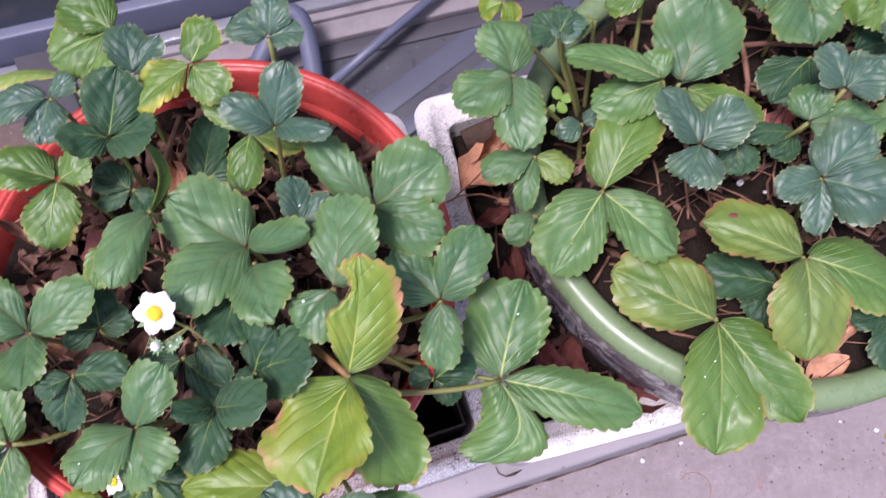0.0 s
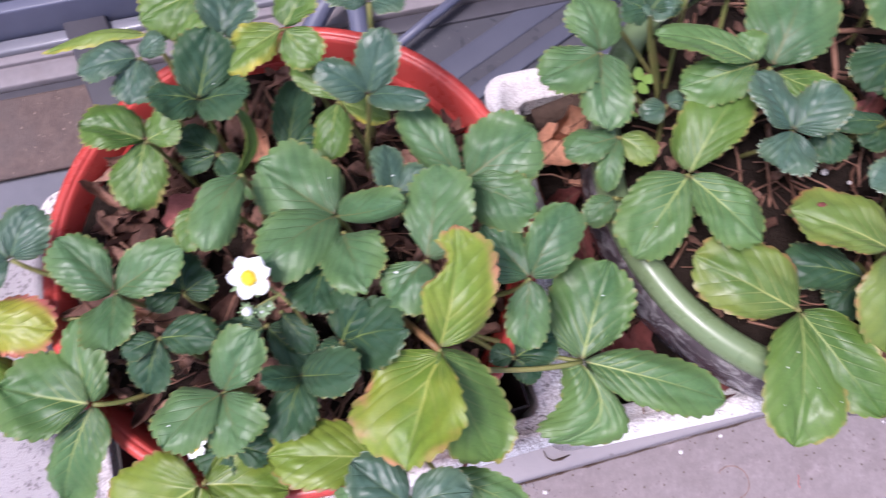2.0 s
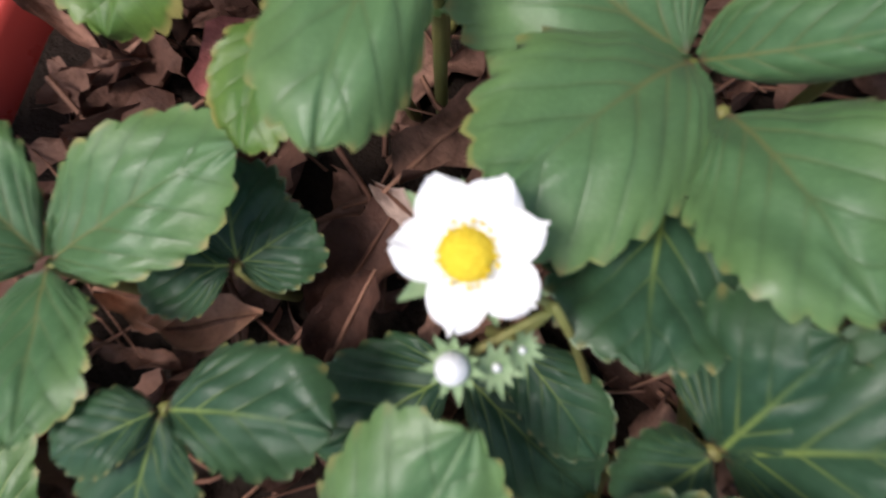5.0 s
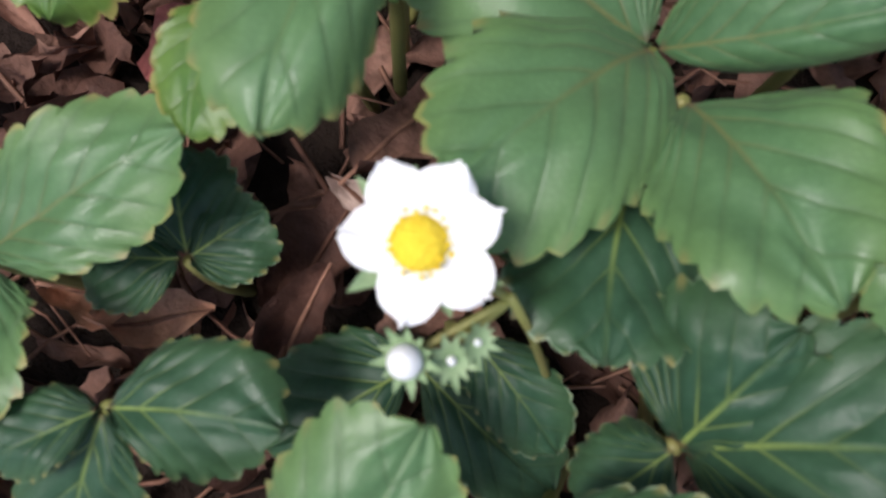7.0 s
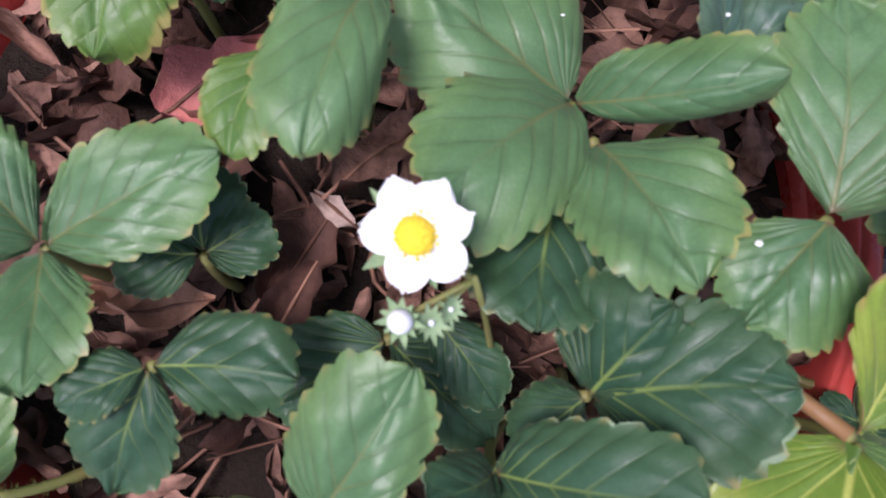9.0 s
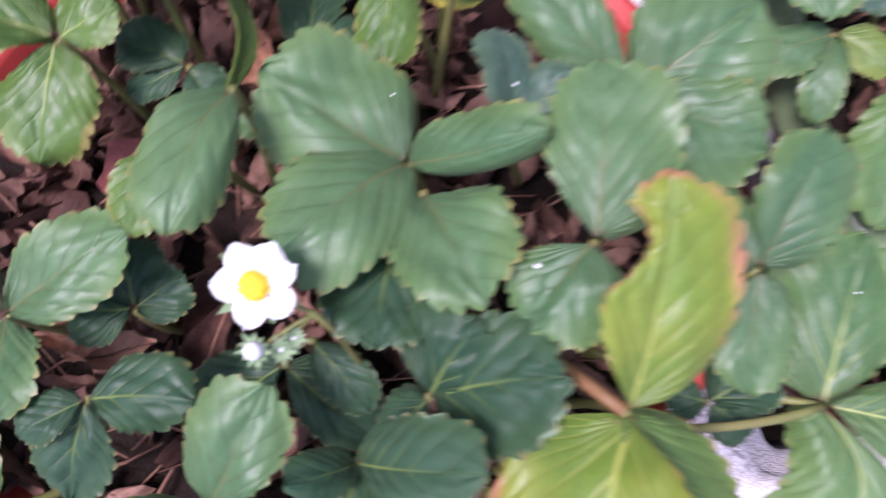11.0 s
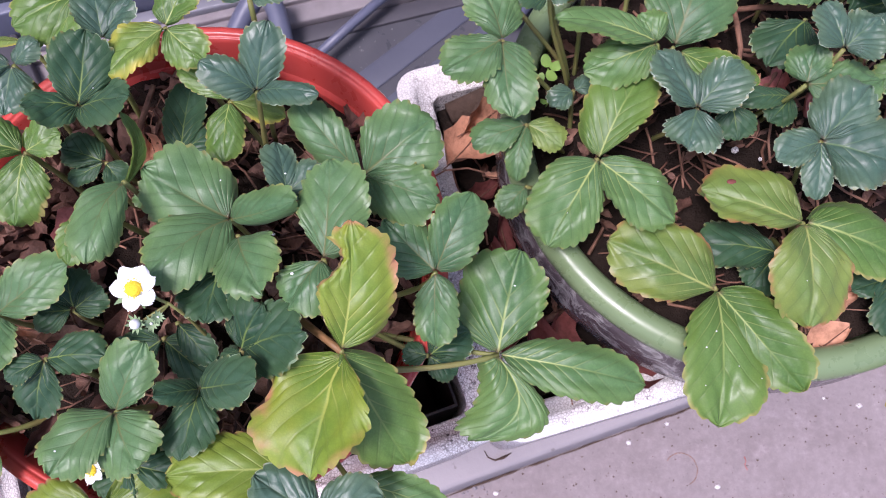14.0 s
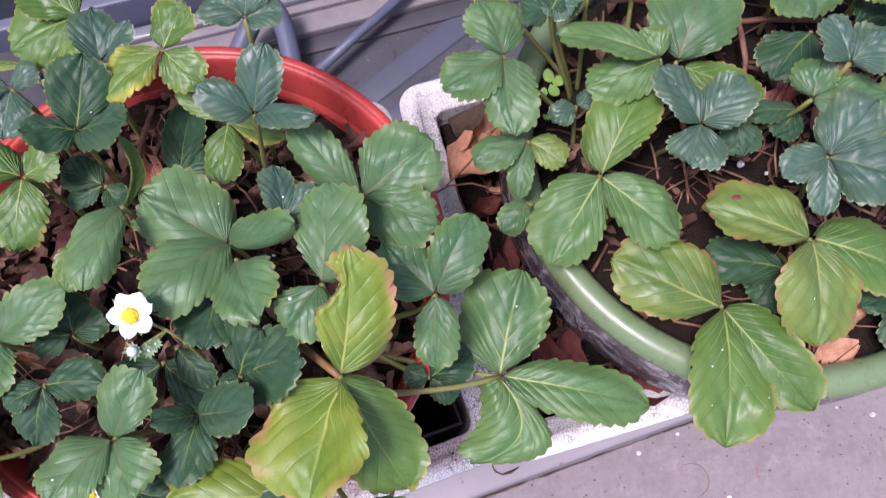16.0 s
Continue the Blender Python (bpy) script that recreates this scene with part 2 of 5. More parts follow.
n.bump(n.noise(1500, 2), 0.8, 0.001)
EYE_YELLOW = n.m
n = Nodes("sepal", 0.6, 0.3)
n.colour(n.mix(n.noise(300, 2), (0.14, 0.25, 0.11), (0.34, 0.43, 0.25)))
SEPAL = n.m

n = Nodes("red_plastic", 0.28, 0.5)
n.colour(n.mix(n.smooth(n.noise(35, 5), 0.52, 0.75, 0.0, 0.35), (0.50, 0.062, 0.050), (0.58, 0.15, 0.125)))
n.link(n.smooth(n.noise(60, 4), 0.3, 0.8, 0.22, 0.5), n.b.inputs["Roughness"])
n.bump(n.noise(180, 3), 0.06, 0.001)
RED = n.m

n = Nodes("green_glaze", 0.16, 0.5)
n.colour(n.mix(n.noise(14, 4), (0.130, 0.195, 0.090), (0.190, 0.265, 0.130)))
n.b.inputs["Coat Weight"].default_value, n.b.inputs["Coat Roughness"].default_value = 0.2, 0.35
n.link(n.smooth(n.noise(80, 4), 0.35, 0.7, 0.25, 0.44), n.b.inputs["Roughness"])
GLAZE = n.m
n = Nodes("green_glaze_side", 0.22, 0.5)
streak = n.noise(40, 5, 0.7, distort=2.0)
n.colour(n.mix(n.smooth(streak, 0.46, 0.64), (0.075, 0.060, 0.066), (0.29, 0.275, 0.27)))
n.bump(streak, 0.3, 0.002)
GLAZE_SIDE = n.m


def styrofoam(name, low, high, dirt=0.6, cracks=0.35, even=0.3):
    """Pressed beads: fine cell joints, dark pits in dirty stretches, and grey stains."""
    n = Nodes(name, 0.75, 0.25)
    v = n.add("ShaderNodeTexVoronoi", Scale=390.0)
    v.feature = "DISTANCE_TO_EDGE"
    n.link(n.coords(), v.inputs["Vector"])
    joint = n.smooth(v.outputs["Distance"], 0.16, 0.0)
    stain = n.smooth(n.noise(9, 6, 0.65), 0.45, 0.75)
    dirty = n.smooth(n.noise(16, 6, 0.7), 0.40, 0.62)
    c = n.mix(n.math("MULTIPLY", stain, 0.6), high, low)
    c = n.mix(n.math("MULTIPLY", joint, n.math("MULTIPLY_ADD", dirty, cracks * 0.50, cracks * 0.55)), c, (0.36, 0.30, 0.285))
    pit = n.smooth(n.noise(190, 3, 0.75), 0.565, 0.63)
    c = n.mix(n.math("MULTIPLY", pit, n.math("MULTIPLY_ADD", dirty, dirt * (1 - even), dirt * even)), c, (0.05, 0.04, 0.04))
    n.colour(c)
    n.bump(n.math("SUBTRACT", n.noise(40, 4), n.math("MULTIPLY", n.math("ADD", joint, pit), 0.4)), 0.5, 0.0015)
    return n.m


FOAM = styrofoam("styrofoam", (0.68, 0.65, 0.645), (0.87, 0.845, 0.835), 0.9, 0.85, 0.14)
FOAM_LID = styrofoam("styrofoam_weathered", (0.27, 0.25, 0.26), (0.42, 0.395, 0.41), 0.6, 0.05, 0.5)

n = Nodes("concrete", 0.85, 0.3)
c = n.mix(n.noise(3.0, 8, 0.65), (0.232, 0.196, 0.197), (0.302, 0.260, 0.260))
c = n.mix(n.smooth(n.noise(130, 3, 0.6), 0.64, 0.72, 0.0, 0.7), c, (0.10, 0.08, 0.076))
c = n.mix(n.smooth(n.noise(11, 6, 0.75), 0.44, 0.70, 0.0, 0.75), c, (0.185, 0.150, 0.149))
c = n.mix(n.smooth(n.noise(26, 5, 0.7), 0.52, 0.72, 0.0, 0.55), c, (0.37, 0.315, 0.317))
c = n.mix(n.smooth(n.noise(95, 6, 0.75), 0.35, 0.65, 0.0, 0.45), c, (0.19, 0.158, 0.159))
n.colour(c)
n.bump(n.math("ADD", n.noise(300, 4), n.math("MULTIPLY", n.noise(20, 5), 1.5)), 0.25, 0.002)
CONCRETE = n.m
n = Nodes("plinth_render", 0.85, 0.3)
c = n.mix(n.noise(12, 6, 0.65), (0.27, 0.245, 0.255), (0.36, 0.33, 0.335))
c = n.mix(n.smooth(n.noise(60, 4, 0.7), 0.64, 0.72, 0.0, 0.5), c, (0.11, 0.09, 0.085))
n.colour(c)
n.bump(n.noise(150, 5), 0.3, 0.002)
PLINTH = n.m

n = Nodes("dark_tile", 0.3, 0.5)
c = n.mix(n.noise(7, 5), (0.058, 0.058, 0.068), (0.086, 0.086, 0.100))
c = n.mix(n.smooth(n.noise(170, 2, 0.5), 0.70, 0.74, 0.0, 0.8), c, (0.34, 0.33, 0.35))
n.colour(c)
n.link(n.smooth(n.noise(20, 4), 0.3, 0.7, 0.25, 0.5), n.b.inputs["Roughness"])
TILE = n.m
n = Nodes("grout", 0.9, 0.2)
n.colour(n.mix(n.noise(60, 4), (0.05, 0.05, 0.06), (0.09, 0.085, 0.09)))
GROUT = n.m
n = Nodes("brown_mat", 0.95, 0.1)
c = n.mix(n.noise(45, 6, 0.75), (0.085, 0.065, 0.060), (0.25, 0.185, 0.165))
n.colour(n.mix(n.smooth(n.noise(10, 4), 0.45, 0.7, 0.0, 0.5), c, (0.15, 0.125, 0.12)))
n.bump(n.noise(400, 4), 0.8, 0.004)
MAT = n.m
n = Nodes("sill_wood", 0.6, 0.35)
c = n.mix(n.noise(50, 4), (0.19, 0.17, 0.18), (0.28, 0.25, 0.26))
n.colour(n.mix(n.smooth(n.noise(9, 5), 0.5, 0.7, 0.0, 0.5), c, (0.15, 0.12, 0.12)))
n.bump(n.noise(90, 4), 0.3, 0.002)
SILL = n.m
n = Nodes("dark_steel", 0.5, 0.5)
n.colour(n.mix(n.noise(25, 5), (0.048, 0.046, 0.056), (0.076, 0.072, 0.084)))
n.bump(n.noise(200, 3), 0.15, 0.001)
STEEL_DARK = n.m
n = Nodes("grey_blue_paint", 0.42, 0.5)
n.colour(n.mix(n.noise(20, 5), (0.090, 0.098, 0.150), (0.130, 0.140, 0.200)))
n.bump(n.noise(200, 3), 0.12, 0.001)
PAINT_BLUE = n.m
# colour of the bluish reflections on the tiles
n = Nodes("blue_reflection", 0.4, 0.4)
n.colour(n.mix(n.noise(20, 5), (0.074, 0.079, 0.108), (0.100, 0.106, 0.140)))
REFLECTION_BLUE = n.m
n = Nodes("mat_edging", 0.25, 0.5)
n.colour(n.mix(n.noise(14, 5), (0.15, 0.152, 0.175), (0.22, 0.22, 0.25)))
EDGING = n.m
n = Nodes("black_liner", 0.6, 0.3)
n.colour(n.mix(n.noise(30, 5), (0.010, 0.008, 0.008), (0.028, 0.020, 0.018)))
LINER = n.m
n = Nodes("house_wall_paint", 0.9, 0.2)
n.colour(n.mix(n.noise(4, 6), (0.42, 0.40, 0.39), (0.52, 0.50, 0.49)))
n.bump(n.noise(120, 4), 0.2, 0.002)
WALL = n.m

n = Nodes("potting_soil", 0.95, 0.15)
c = n.mix(n.noise(60, 6, 0.7), (0.010, 0.007, 0.006), (0.045, 0.03, 0.022))
n.colour(c)
n.bump(n.noise(220, 5, 0.7), 1.0, 0.006)
SOIL = n.m


def dead_leaf_material(name, low, high):
    n = Nodes(name, 0.7, 0.25)
    isl = n.t.nodes.new("ShaderNodeNewGeometry").outputs["Random Per Island"]
    rnd = n.t.nodes.new("ShaderNodeObjectInfo").outputs["Random"]
    f = n.math("FRACT", n.math("ADD", isl, rnd))
    c = n.mix(f, low, high)
    c = n.mix(n.smooth(n.noise(120, 4), 0.4, 0.7, 0.0, 0.6), c, tuple(v * 0.45 for v in low))
    n.colour(c)
    n.bump(n.noise(200, 4), 0.7, 0.002)
    return n.m


DEAD = dead_leaf_material("dry_leaf_brown", (0.075, 0.034, 0.024), (0.33, 0.18, 0.13))
DEAD_TAN = dead_leaf_material("dry_leaf_tan", (0.52, 0.25, 0.15), (0.66, 0.38, 0.25))
DEAD_PALE = dead_leaf_material("dry_leaf_pale", (0.42, 0.30, 0.25), (0.52, 0.39, 0.33))
DEAD_RED = dead_leaf_material("dry_leaf_red", (0.46, 0.15, 0.13), (0.56, 0.21, 0.185))
DEAD_WINE = dead_leaf_material("dry_leaf_wine", (0.13, 0.035, 0.030), (0.24, 0.075, 0.062))
TWIG = dead_leaf_material("dry_stalk", (0.14, 0.065, 0.042), (0.34, 0.18, 0.12))
n = Nodes("blue_film", 0.25, 0.5)
n.colour(n.mix(n.noise(18, 3), (0.09, 0.40, 0.72), (0.15, 0.50, 0.80)))
n.bump(n.noise(45, 4, 0.6), 0.4, 0.003)
FILM_BLUE = n.m
n = Nodes("white_film", 0.3, 0.5)
n.colour(n.mix(n.noise(25, 3), (0.78, 0.79, 0.82), (0.86, 0.86, 0.88)))
FILM_WHITE = n.m
n = Nodes("navy_print", 0.3, 0.5)
n.colour(n.mix(n.noise(60, 3), (0.03, 0.045, 0.10), (0.06, 0.08, 0.14)))
FILM_NAVY = n.m
n = Nodes("bark", 0.9, 0.2)
n.colour(n.mix(n.noise(70, 6, 0.7), (0.035, 0.022, 0.016), (0.15, 0.10, 0.075)))
n.bump(n.noise(120, 5, 0.7), 1.0, 0.006)
BARK = n.m
n = Nodes("seedling", 0.5, 0.3)
n.colour(n.mix(n.noise(200, 2), (0.14, 0.26, 0.05), (0.22, 0.35, 0.08)))
SEEDLING = n.m
n = Nodes("window_glass", 0.08, 0.5)
n.colour((0.10, 0.115, 0.14))
n.b.inputs["Transmission Weight"].default_value = 0.35
GLASS = n.m


# ---- the setting: ground, tiles, sill, wall ----
def grid_sheet(x0, x1, y0, y1, z, nx, ny):
    bm = bmesh.new()
    vs = [[bm.verts.new((x0 + (x1 - x0) * i / nx, y0 + (y1 - y0) * j / ny, z)) for i in range(nx + 1)] for j in range(ny + 1)]
    for j in range(ny):
        for i in range(nx):
            bm.faces.new((vs[j][i], vs[j][i + 1], vs[j + 1][i + 1], vs[j + 1][i]))
    return bm


tagged(part("ground", grid_sheet(-60, 60, -60, 60, 0, 8, 8), CONCRETE, smooth=False), "lilac-grey stained concrete yard floor with small chips", "floor", kind="structure")

BACK = 13.0  # the degrees by which the doorway stands turned
ux, uy = math.cos(radians(BACK)), math.sin(radians(BACK))


def back(a, b, z=0.0):
    """A place by metres along and across the doorway's sill."""
    return Vector((-0.24 + a * ux - b * uy, 0.835 + a * uy + b * ux, z))


tiles = tagged(empty("tile_floor", back(-0.2, -0.25)), "dark blue-grey glossy tiles before the sill", "floor", kind="structure")
part("bedding", block((2.2, 0.43, 0.006), back(-0.1, -0.225, 0.0), BACK, 0.0), GROUT, tiles, smooth=False)
for i in range(2):
    part("tile", block((1.096, 0.42, 0.006), back(-0.65 + 1.1 * i, -0.225, 0.004), BACK, 0.0015, seg=1), TILE, tiles, smooth=False)

sill = tagged(empty("door_sill", back(0, 0.03)), "weathered pinkish-grey stepped door sill", "sill", kind="structure")
part("step", block((2.2, 0.10, 0.022), back(-0.1, 0.05, 0.0), BACK, 0.003), SILL, sill)
part("rail", block((2.2, 0.036, 0.030), back(-0.1, -0.002, 0.0), BACK, 0.003), SILL, sill)
part("rail", block((2.2, 0.017, 0.033), back(-0.1, 0.0315, 0.0), BACK, 0.003), SILL, sill)
part("threshold", block((2.2, 0.025, 0.042), back(-0.1, 0.0540, 0.0), BACK, 0.004), EDGING, sill, "pale blue-grey metal threshold strip")
part("gap_strip", block((2.2, 0.032, 0.017), back(-0.1, -0.0375, 0.0), BACK, 0.002), STEEL_DARK, sill)
wall = tagged(empty("door_1", back(0, 0.2)), "grey-blue framed glass door standing on the sill", "door", kind="structure")
part("bottom_rail", block((2.2, 0.05, 0.11), back(-0.1, 0.094, 0.0), BACK, 0.004), PAINT_BLUE, wall)
part("pane", block((2.2, 0.008, 1.9), back(-0.1, 0.094, 0.11), BACK, 0.0), GLASS, wall, smooth=False)
part("top_rail", block((2.2, 0.05, 0.08), back(-0.1, 0.094, 2.01), BACK, 0.004), PAINT_BLUE, wall)
for a in (-1.2, 1.0):
    part("stile", block((0.06, 0.052, 2.09), back(a, 0.094, 0.0), BACK, 0.004), PAINT_BLUE, wall)
tagged(part("wall_east", block((3.0, 0.2, 2.7), back(2.55, 0.14, 0.0), BACK, 0.0), WALL, smooth=False), "plain grey painted house wall beside the door", "wall", kind="structure")
tagged(part("wall_west", block((3.0, 0.2, 2.7), back(-2.75, 0.14, 0.0), BACK, 0.0), WALL, smooth=False), "plain grey painted house wall beside the door", "wall", kind="structure")
tagged(part("wall_lintel", block((2.3, 0.2, 0.6), back(-0.1, 0.14, 2.1), BACK, 0.0), WALL, smooth=False), "plain grey painted wall over the door", "wall", kind="structure")

mat = tagged(empty("door_mat", (-0.85, 0.54, 0.012)), "worn brown mottled door mat on the tiles", "mat")
part("carpet", block((0.74, 0.153, 0.012), (-0.95, 0.5535, 0.011), 13, 0.004), MAT, mat)
part("edging", block((0.76, 0.136, 0.006), (-0.9506, 0.4005, 0.011), 13, 0.002), EDGING, mat, "blue-grey smooth border strip")
fleck_rng = random.Random(17)
verts, faces = [], []
for _ in range(150):
    u, v = fleck_rng.uniform(-0.36, 0.34), fleck_rng.uniform(-0.073, 0.073)
    p, q = Vector((-0.95 + u * 0.974 - v * 0.225, 0.5535 + u * 0.225 + v * 0.974, 0.0235)), fleck_rng.uniform(0.0006, 0.0018)
    k = len(verts)
    verts += [p + Vector((q * 1.5, 0, 0)), p + Vector((0, q, 0)), p + Vector((-q, 0, 0)), p + Vector((0, -q, 0)), p + Vector((0, 0, q))]
    faces += [(k, k + 1, k + 4), (k + 1, k + 2, k + 4), (k + 2, k + 3, k + 4), (k + 3, k, k + 4)]
tagged(mesh_part("mat_crumbs", verts, faces, DEAD_PALE), "pale crumbs strewn over the door mat", "crumbs", kind="stuff")

rack = tagged(empty("folding_rack", (-0.3, 0.7, 0.01)), "folded grey-blue metal rack with tubes lying on the tiles", "rack")
part("foot_bar", block((0.34, 0.074, 0.045), (-0.662, 0.680, 0.010), -63.5, 0.004), STEEL_DARK, rack, "dark square steel bar")
part("tube", tube([(-0.20, 0.715, 0.05), (-0.11, 0.80, 0.055), (0.06, 0.955, 0.06)], 0.0085, 12), PAINT_BLUE, rack)
part("bent_tube", tube(bezier((-0.36, 0.70, 0.012), (-0.28, 0.80, 0.115), (-0.232, 0.93, 0.16), (-0.222, 0.69, 0.012), 18), 0.017, 12), PAINT_BLUE, rack)
part("bent_tube", tube(bezier((0.1450, 0.8167, 0.012), (0.1536, 0.7955, 0.070), (0.1822, 0.7891, 0.070), (0.2127, 0.8754, 0.030), 12), 0.013, 10), PAINT_BLUE, rack)
# reflections on the glossy tiles, built as three thin blue slabs
part("reflection_band", block((0.50, 0.045, 0.004), (-0.01, 0.775, 0.0095), 38.5, 0.003), REFLECTION_BLUE, rack)
part("reflection_band", block((0.50, 0.03, 0.010), (0.055, 0.745, 0.0095), 38.5, 0.003), REFLECTION_BLUE, rack)
part("reflection_band", block((0.50, 0.05, 0.005), (0.14, 0.70, 0.0095), 38.5, 0.003), REFLECTION_BLUE, rack)

# the low block under the boxes
tagged(part("plinth", block((1.30, 0.38, 0.33), (-0.0478, 0.1996, 0.0), 16, 0.006), PLINTH), "lilac-grey rendered low block that carries the boxes", "plinth", kind="structure")


# ---- styrofoam boxes ----
def foam_box(name, label, centre, size, turn, z0, z1, wall_t, material):
    """An open box: tapered walls, a floor, and a lip with a sunk step round the opening."""
    ob = tagged(empty(name, (centre[0], centre[1], z0)), label, "box")
    hx, hy = size[0] / 2, size[1] / 2
    rows = [(0.94, 0.0, z0 + 0.004), (1.0, 0.0, z1 - 0.004), (1.0, 0.004, z1), (1.0, wall_t * 0.52, z1), (1.0, wall_t * 0.56, z1 - 0.007), (1.0, wall_t - 0.003, z1 - 0.007), (1.0, wall_t, z1 - 0.011), (0.97, wall_t + 0.004, z0 + 0.03)]
    bm = bmesh.new()
    rings = []
    corner = 0.022
    for k, inset, z in rows:
        ring = []
        ax, ay = hx * k - inset, hy * k - inset
        c = max(0.006, corner - inset * 0.4)
        for cx, cy, a0 in ((ax - c, ay - c, 0), (-ax + c, ay - c, 90), (-ax + c, -ay + c, 180), (ax - c, -ay + c, 270)):
            for s in range(6):
                a = radians(a0 + 18 * s)
                p = Vector((cx + c * math.cos(a), cy + c * math.sin(a), z))
                p.z += 0.0012 * noise.noise(p * 40)
                ring.append(bm.verts.new(p))
        rings.append(ring)
    for k, (a, b) in enumerate(zip(rings, rings[1:])):
        for i in range(len(a)):
            f = bm.faces.new((a[i], a[(i + 1) % len(a)], b[(i + 1) % len(a)], b[i]))
            f.material_index = 1 if 0 < k < 6 else 0
    bm.faces.new(rings[0][::-1])
    bm.faces.new(rings[-1])
    bmesh.ops.transform(bm, matrix=Matrix.Translation((*centre, 0)) @ Matrix.Rotation(radians(turn), 4, "Z"), verts=bm.verts)
    lip = bm.copy()
    bmesh.ops.delete(bm, geom=[f for f in bm.faces if f.material_index == 1], context="FACES")
    bmesh.ops.delete(lip, geom=[f for f in lip.faces if f.material_index == 0], context="FACES")
    for f in lip.faces:
        f.material_index = 0
    part("shell", bm, material, ob)
    part("lip", lip, material, ob, "white stepped lip with open bead pits")
    return ob


def along(turn, u, v):
    c, s = math.cos(radians(turn)), math.sin(radians(turn))
    return (u * c - v * s, u * s + v * c)


LIP = 0.602
left_box = foam_box("styrofoam_box", "white open styrofoam box holding the red pot", along(17, -0.135, 0.200), (0.405, 0.334), 17, 0.33, LIP, 0.027, FOAM)
foam_box("styrofoam_box", "white dirty styrofoam box of soil holding the green pot", along(13, 0.262, 0.200), (0.418, 0.346), 13, 0.33, LIP, 0.029, FOAM)
lid_box = tagged(empty("styrofoam_box", (*along(15, -0.512, 0.157), 0.33)), "closed weathered styrofoam box with a speckled lid", "box")
part("body", block((0.30, 0.30, 0.235), (*along(15, -0.505, 0.165), 0.33), 15, 0.01, 0.05), FOAM_LID, lid_box)
part("lid", block((0.318, 0.372, 0.036), (*along(15, -0.512, 0.157), 0.562), 15, 0.008), FOAM_LID, lid_box, "grey speckled lid")
liner_at = along(17, -0.135, 0.200)
bm = block((0.336, 0.264, 0.232), (*liner_at, 0.361), 17, 0.0, 0.03)
bmesh.ops.delete(bm, geom=[f for f in bm.faces if f.calc_center_median().z > 0.585], context="FACES")
bmesh.ops.solidify(bm, geom=list(bm.faces), thickness=0.002)
part("liner", bm, LINER, left_box, "dark brown-black plastic lining", smooth=False)

# ---- pots ----
RC, RZ, RR = (-0.1660, 0.1680), 0.738, 0.1727
red_pot = tagged(empty("flower_pot", (*RC, 0.36)), "round glossy red plastic pot with a rolled rim", "pot")
part("body", lathe([(0.112, 0.362), (0.1490, RZ - 0.064), (0.1510, RZ - 0.056), (0.1485, RZ - 0.057), (0.1455, RZ - 0.068), (0.112, 0.372), (0.0, 0.372)], RC), RED, red_pot)
part("rim", lathe([(0.1525, RZ - 0.058), (0.1550, RZ - 0.024), (0.168, RZ - 0.023), (0.1695, RZ - 0.021), (0.1708, RZ - 0.014), (0.1720, RZ - 0.010), (RR, RZ - 0.006), (RR - 0.001, RZ - 0.001), (RR - 0.004, RZ), (RR - 0.0062, RZ - 0.0002), (RR - 0.0076, RZ - 0.001), (RR - 0.0081, RZ - 0.0026), (RR - 0.0087, RZ - 0.0022), (RR - 0.0100, RZ - 0.003), (RR - 0.0115, RZ - 0.006), (RR - 0.018, RZ - 0.03), (0.1505, RZ - 0.058)], RC), RED, red_pot, "glossy red rolled rim with a fine groove")

GC, GZ = (0.2565, 0.2705), 0.690
green_pot = tagged(empty("flower_pot", (*GC, 0.36)), "large round pale green glazed pot with a thick rolled rim", "pot")
part("body", lathe([(0.112, 0.362), (0.126, 0.42), (0.140, 0.52), (0.152, 0.588), (0.176, 0.600), (0.194, 0.607), (0.2020, 0.618), (0.2030, 0.636), (0.2010, GZ - 0.034), (0.1985, GZ - 0.022), (0.184, GZ - 0.020), (0.179, GZ - 0.034), (0.174, GZ - 0.06), (0.106, 0.375), (0.0, 0.375)], GC, 96), GLAZE_SIDE, green_pot, "streaked dark grey-violet glazed side")
roll = [(0.1905 + 0.0120 * math.cos(a), GZ - 0.0125 + 0.0125 * math.sin(a)) for a in (radians(d) for d in range(-120, 241, 24))] + [(0.1775, GZ - 0.034), (0.171, GZ - 0.060)]
part("rim", lathe(roll, GC, 96), GLAZE, green_pot, "thick shiny pale green rolled rim")


# ---- soil and litter ----
TIP = Vector((0.75, 0.66, 0)) * -0.085  # how the red pot's soil falls towards the back


def soil_disc(name, label, centre, r, z_mid, z_edge, tip=Vector()):
    bm = bmesh.new()
    rings = []
    for k in range(15):
        q = k / 14
        ring = []
        for s in range(56):
            a = 2 * math.pi * s / 56
            p = Vector((centre[0] + r * q * math.cos(a), centre[1] + r * q * math.sin(a), z_mid + (z_edge - z_mid) * q ** 2))
            p.z += 0.006 * noise.noise(p * 45) + 0.004 * noise.noise(p * 110) + tip.dot(p - Vector((*centre, 0)))
            ring.append(bm.verts.new(p))
        rings.append(ring)
    for a, b in zip(rings, rings[1:]):
        for s in range(56):
            bm.faces.new((a[s], a[(s + 1) % 56], b[(s + 1) % 56], b[s]))
    bmesh.ops.remove_doubles(bm, verts=bm.verts, dist=1e-5)
    return tagged(part(name, bm, SOIL), label, "soil", kind="stuff")


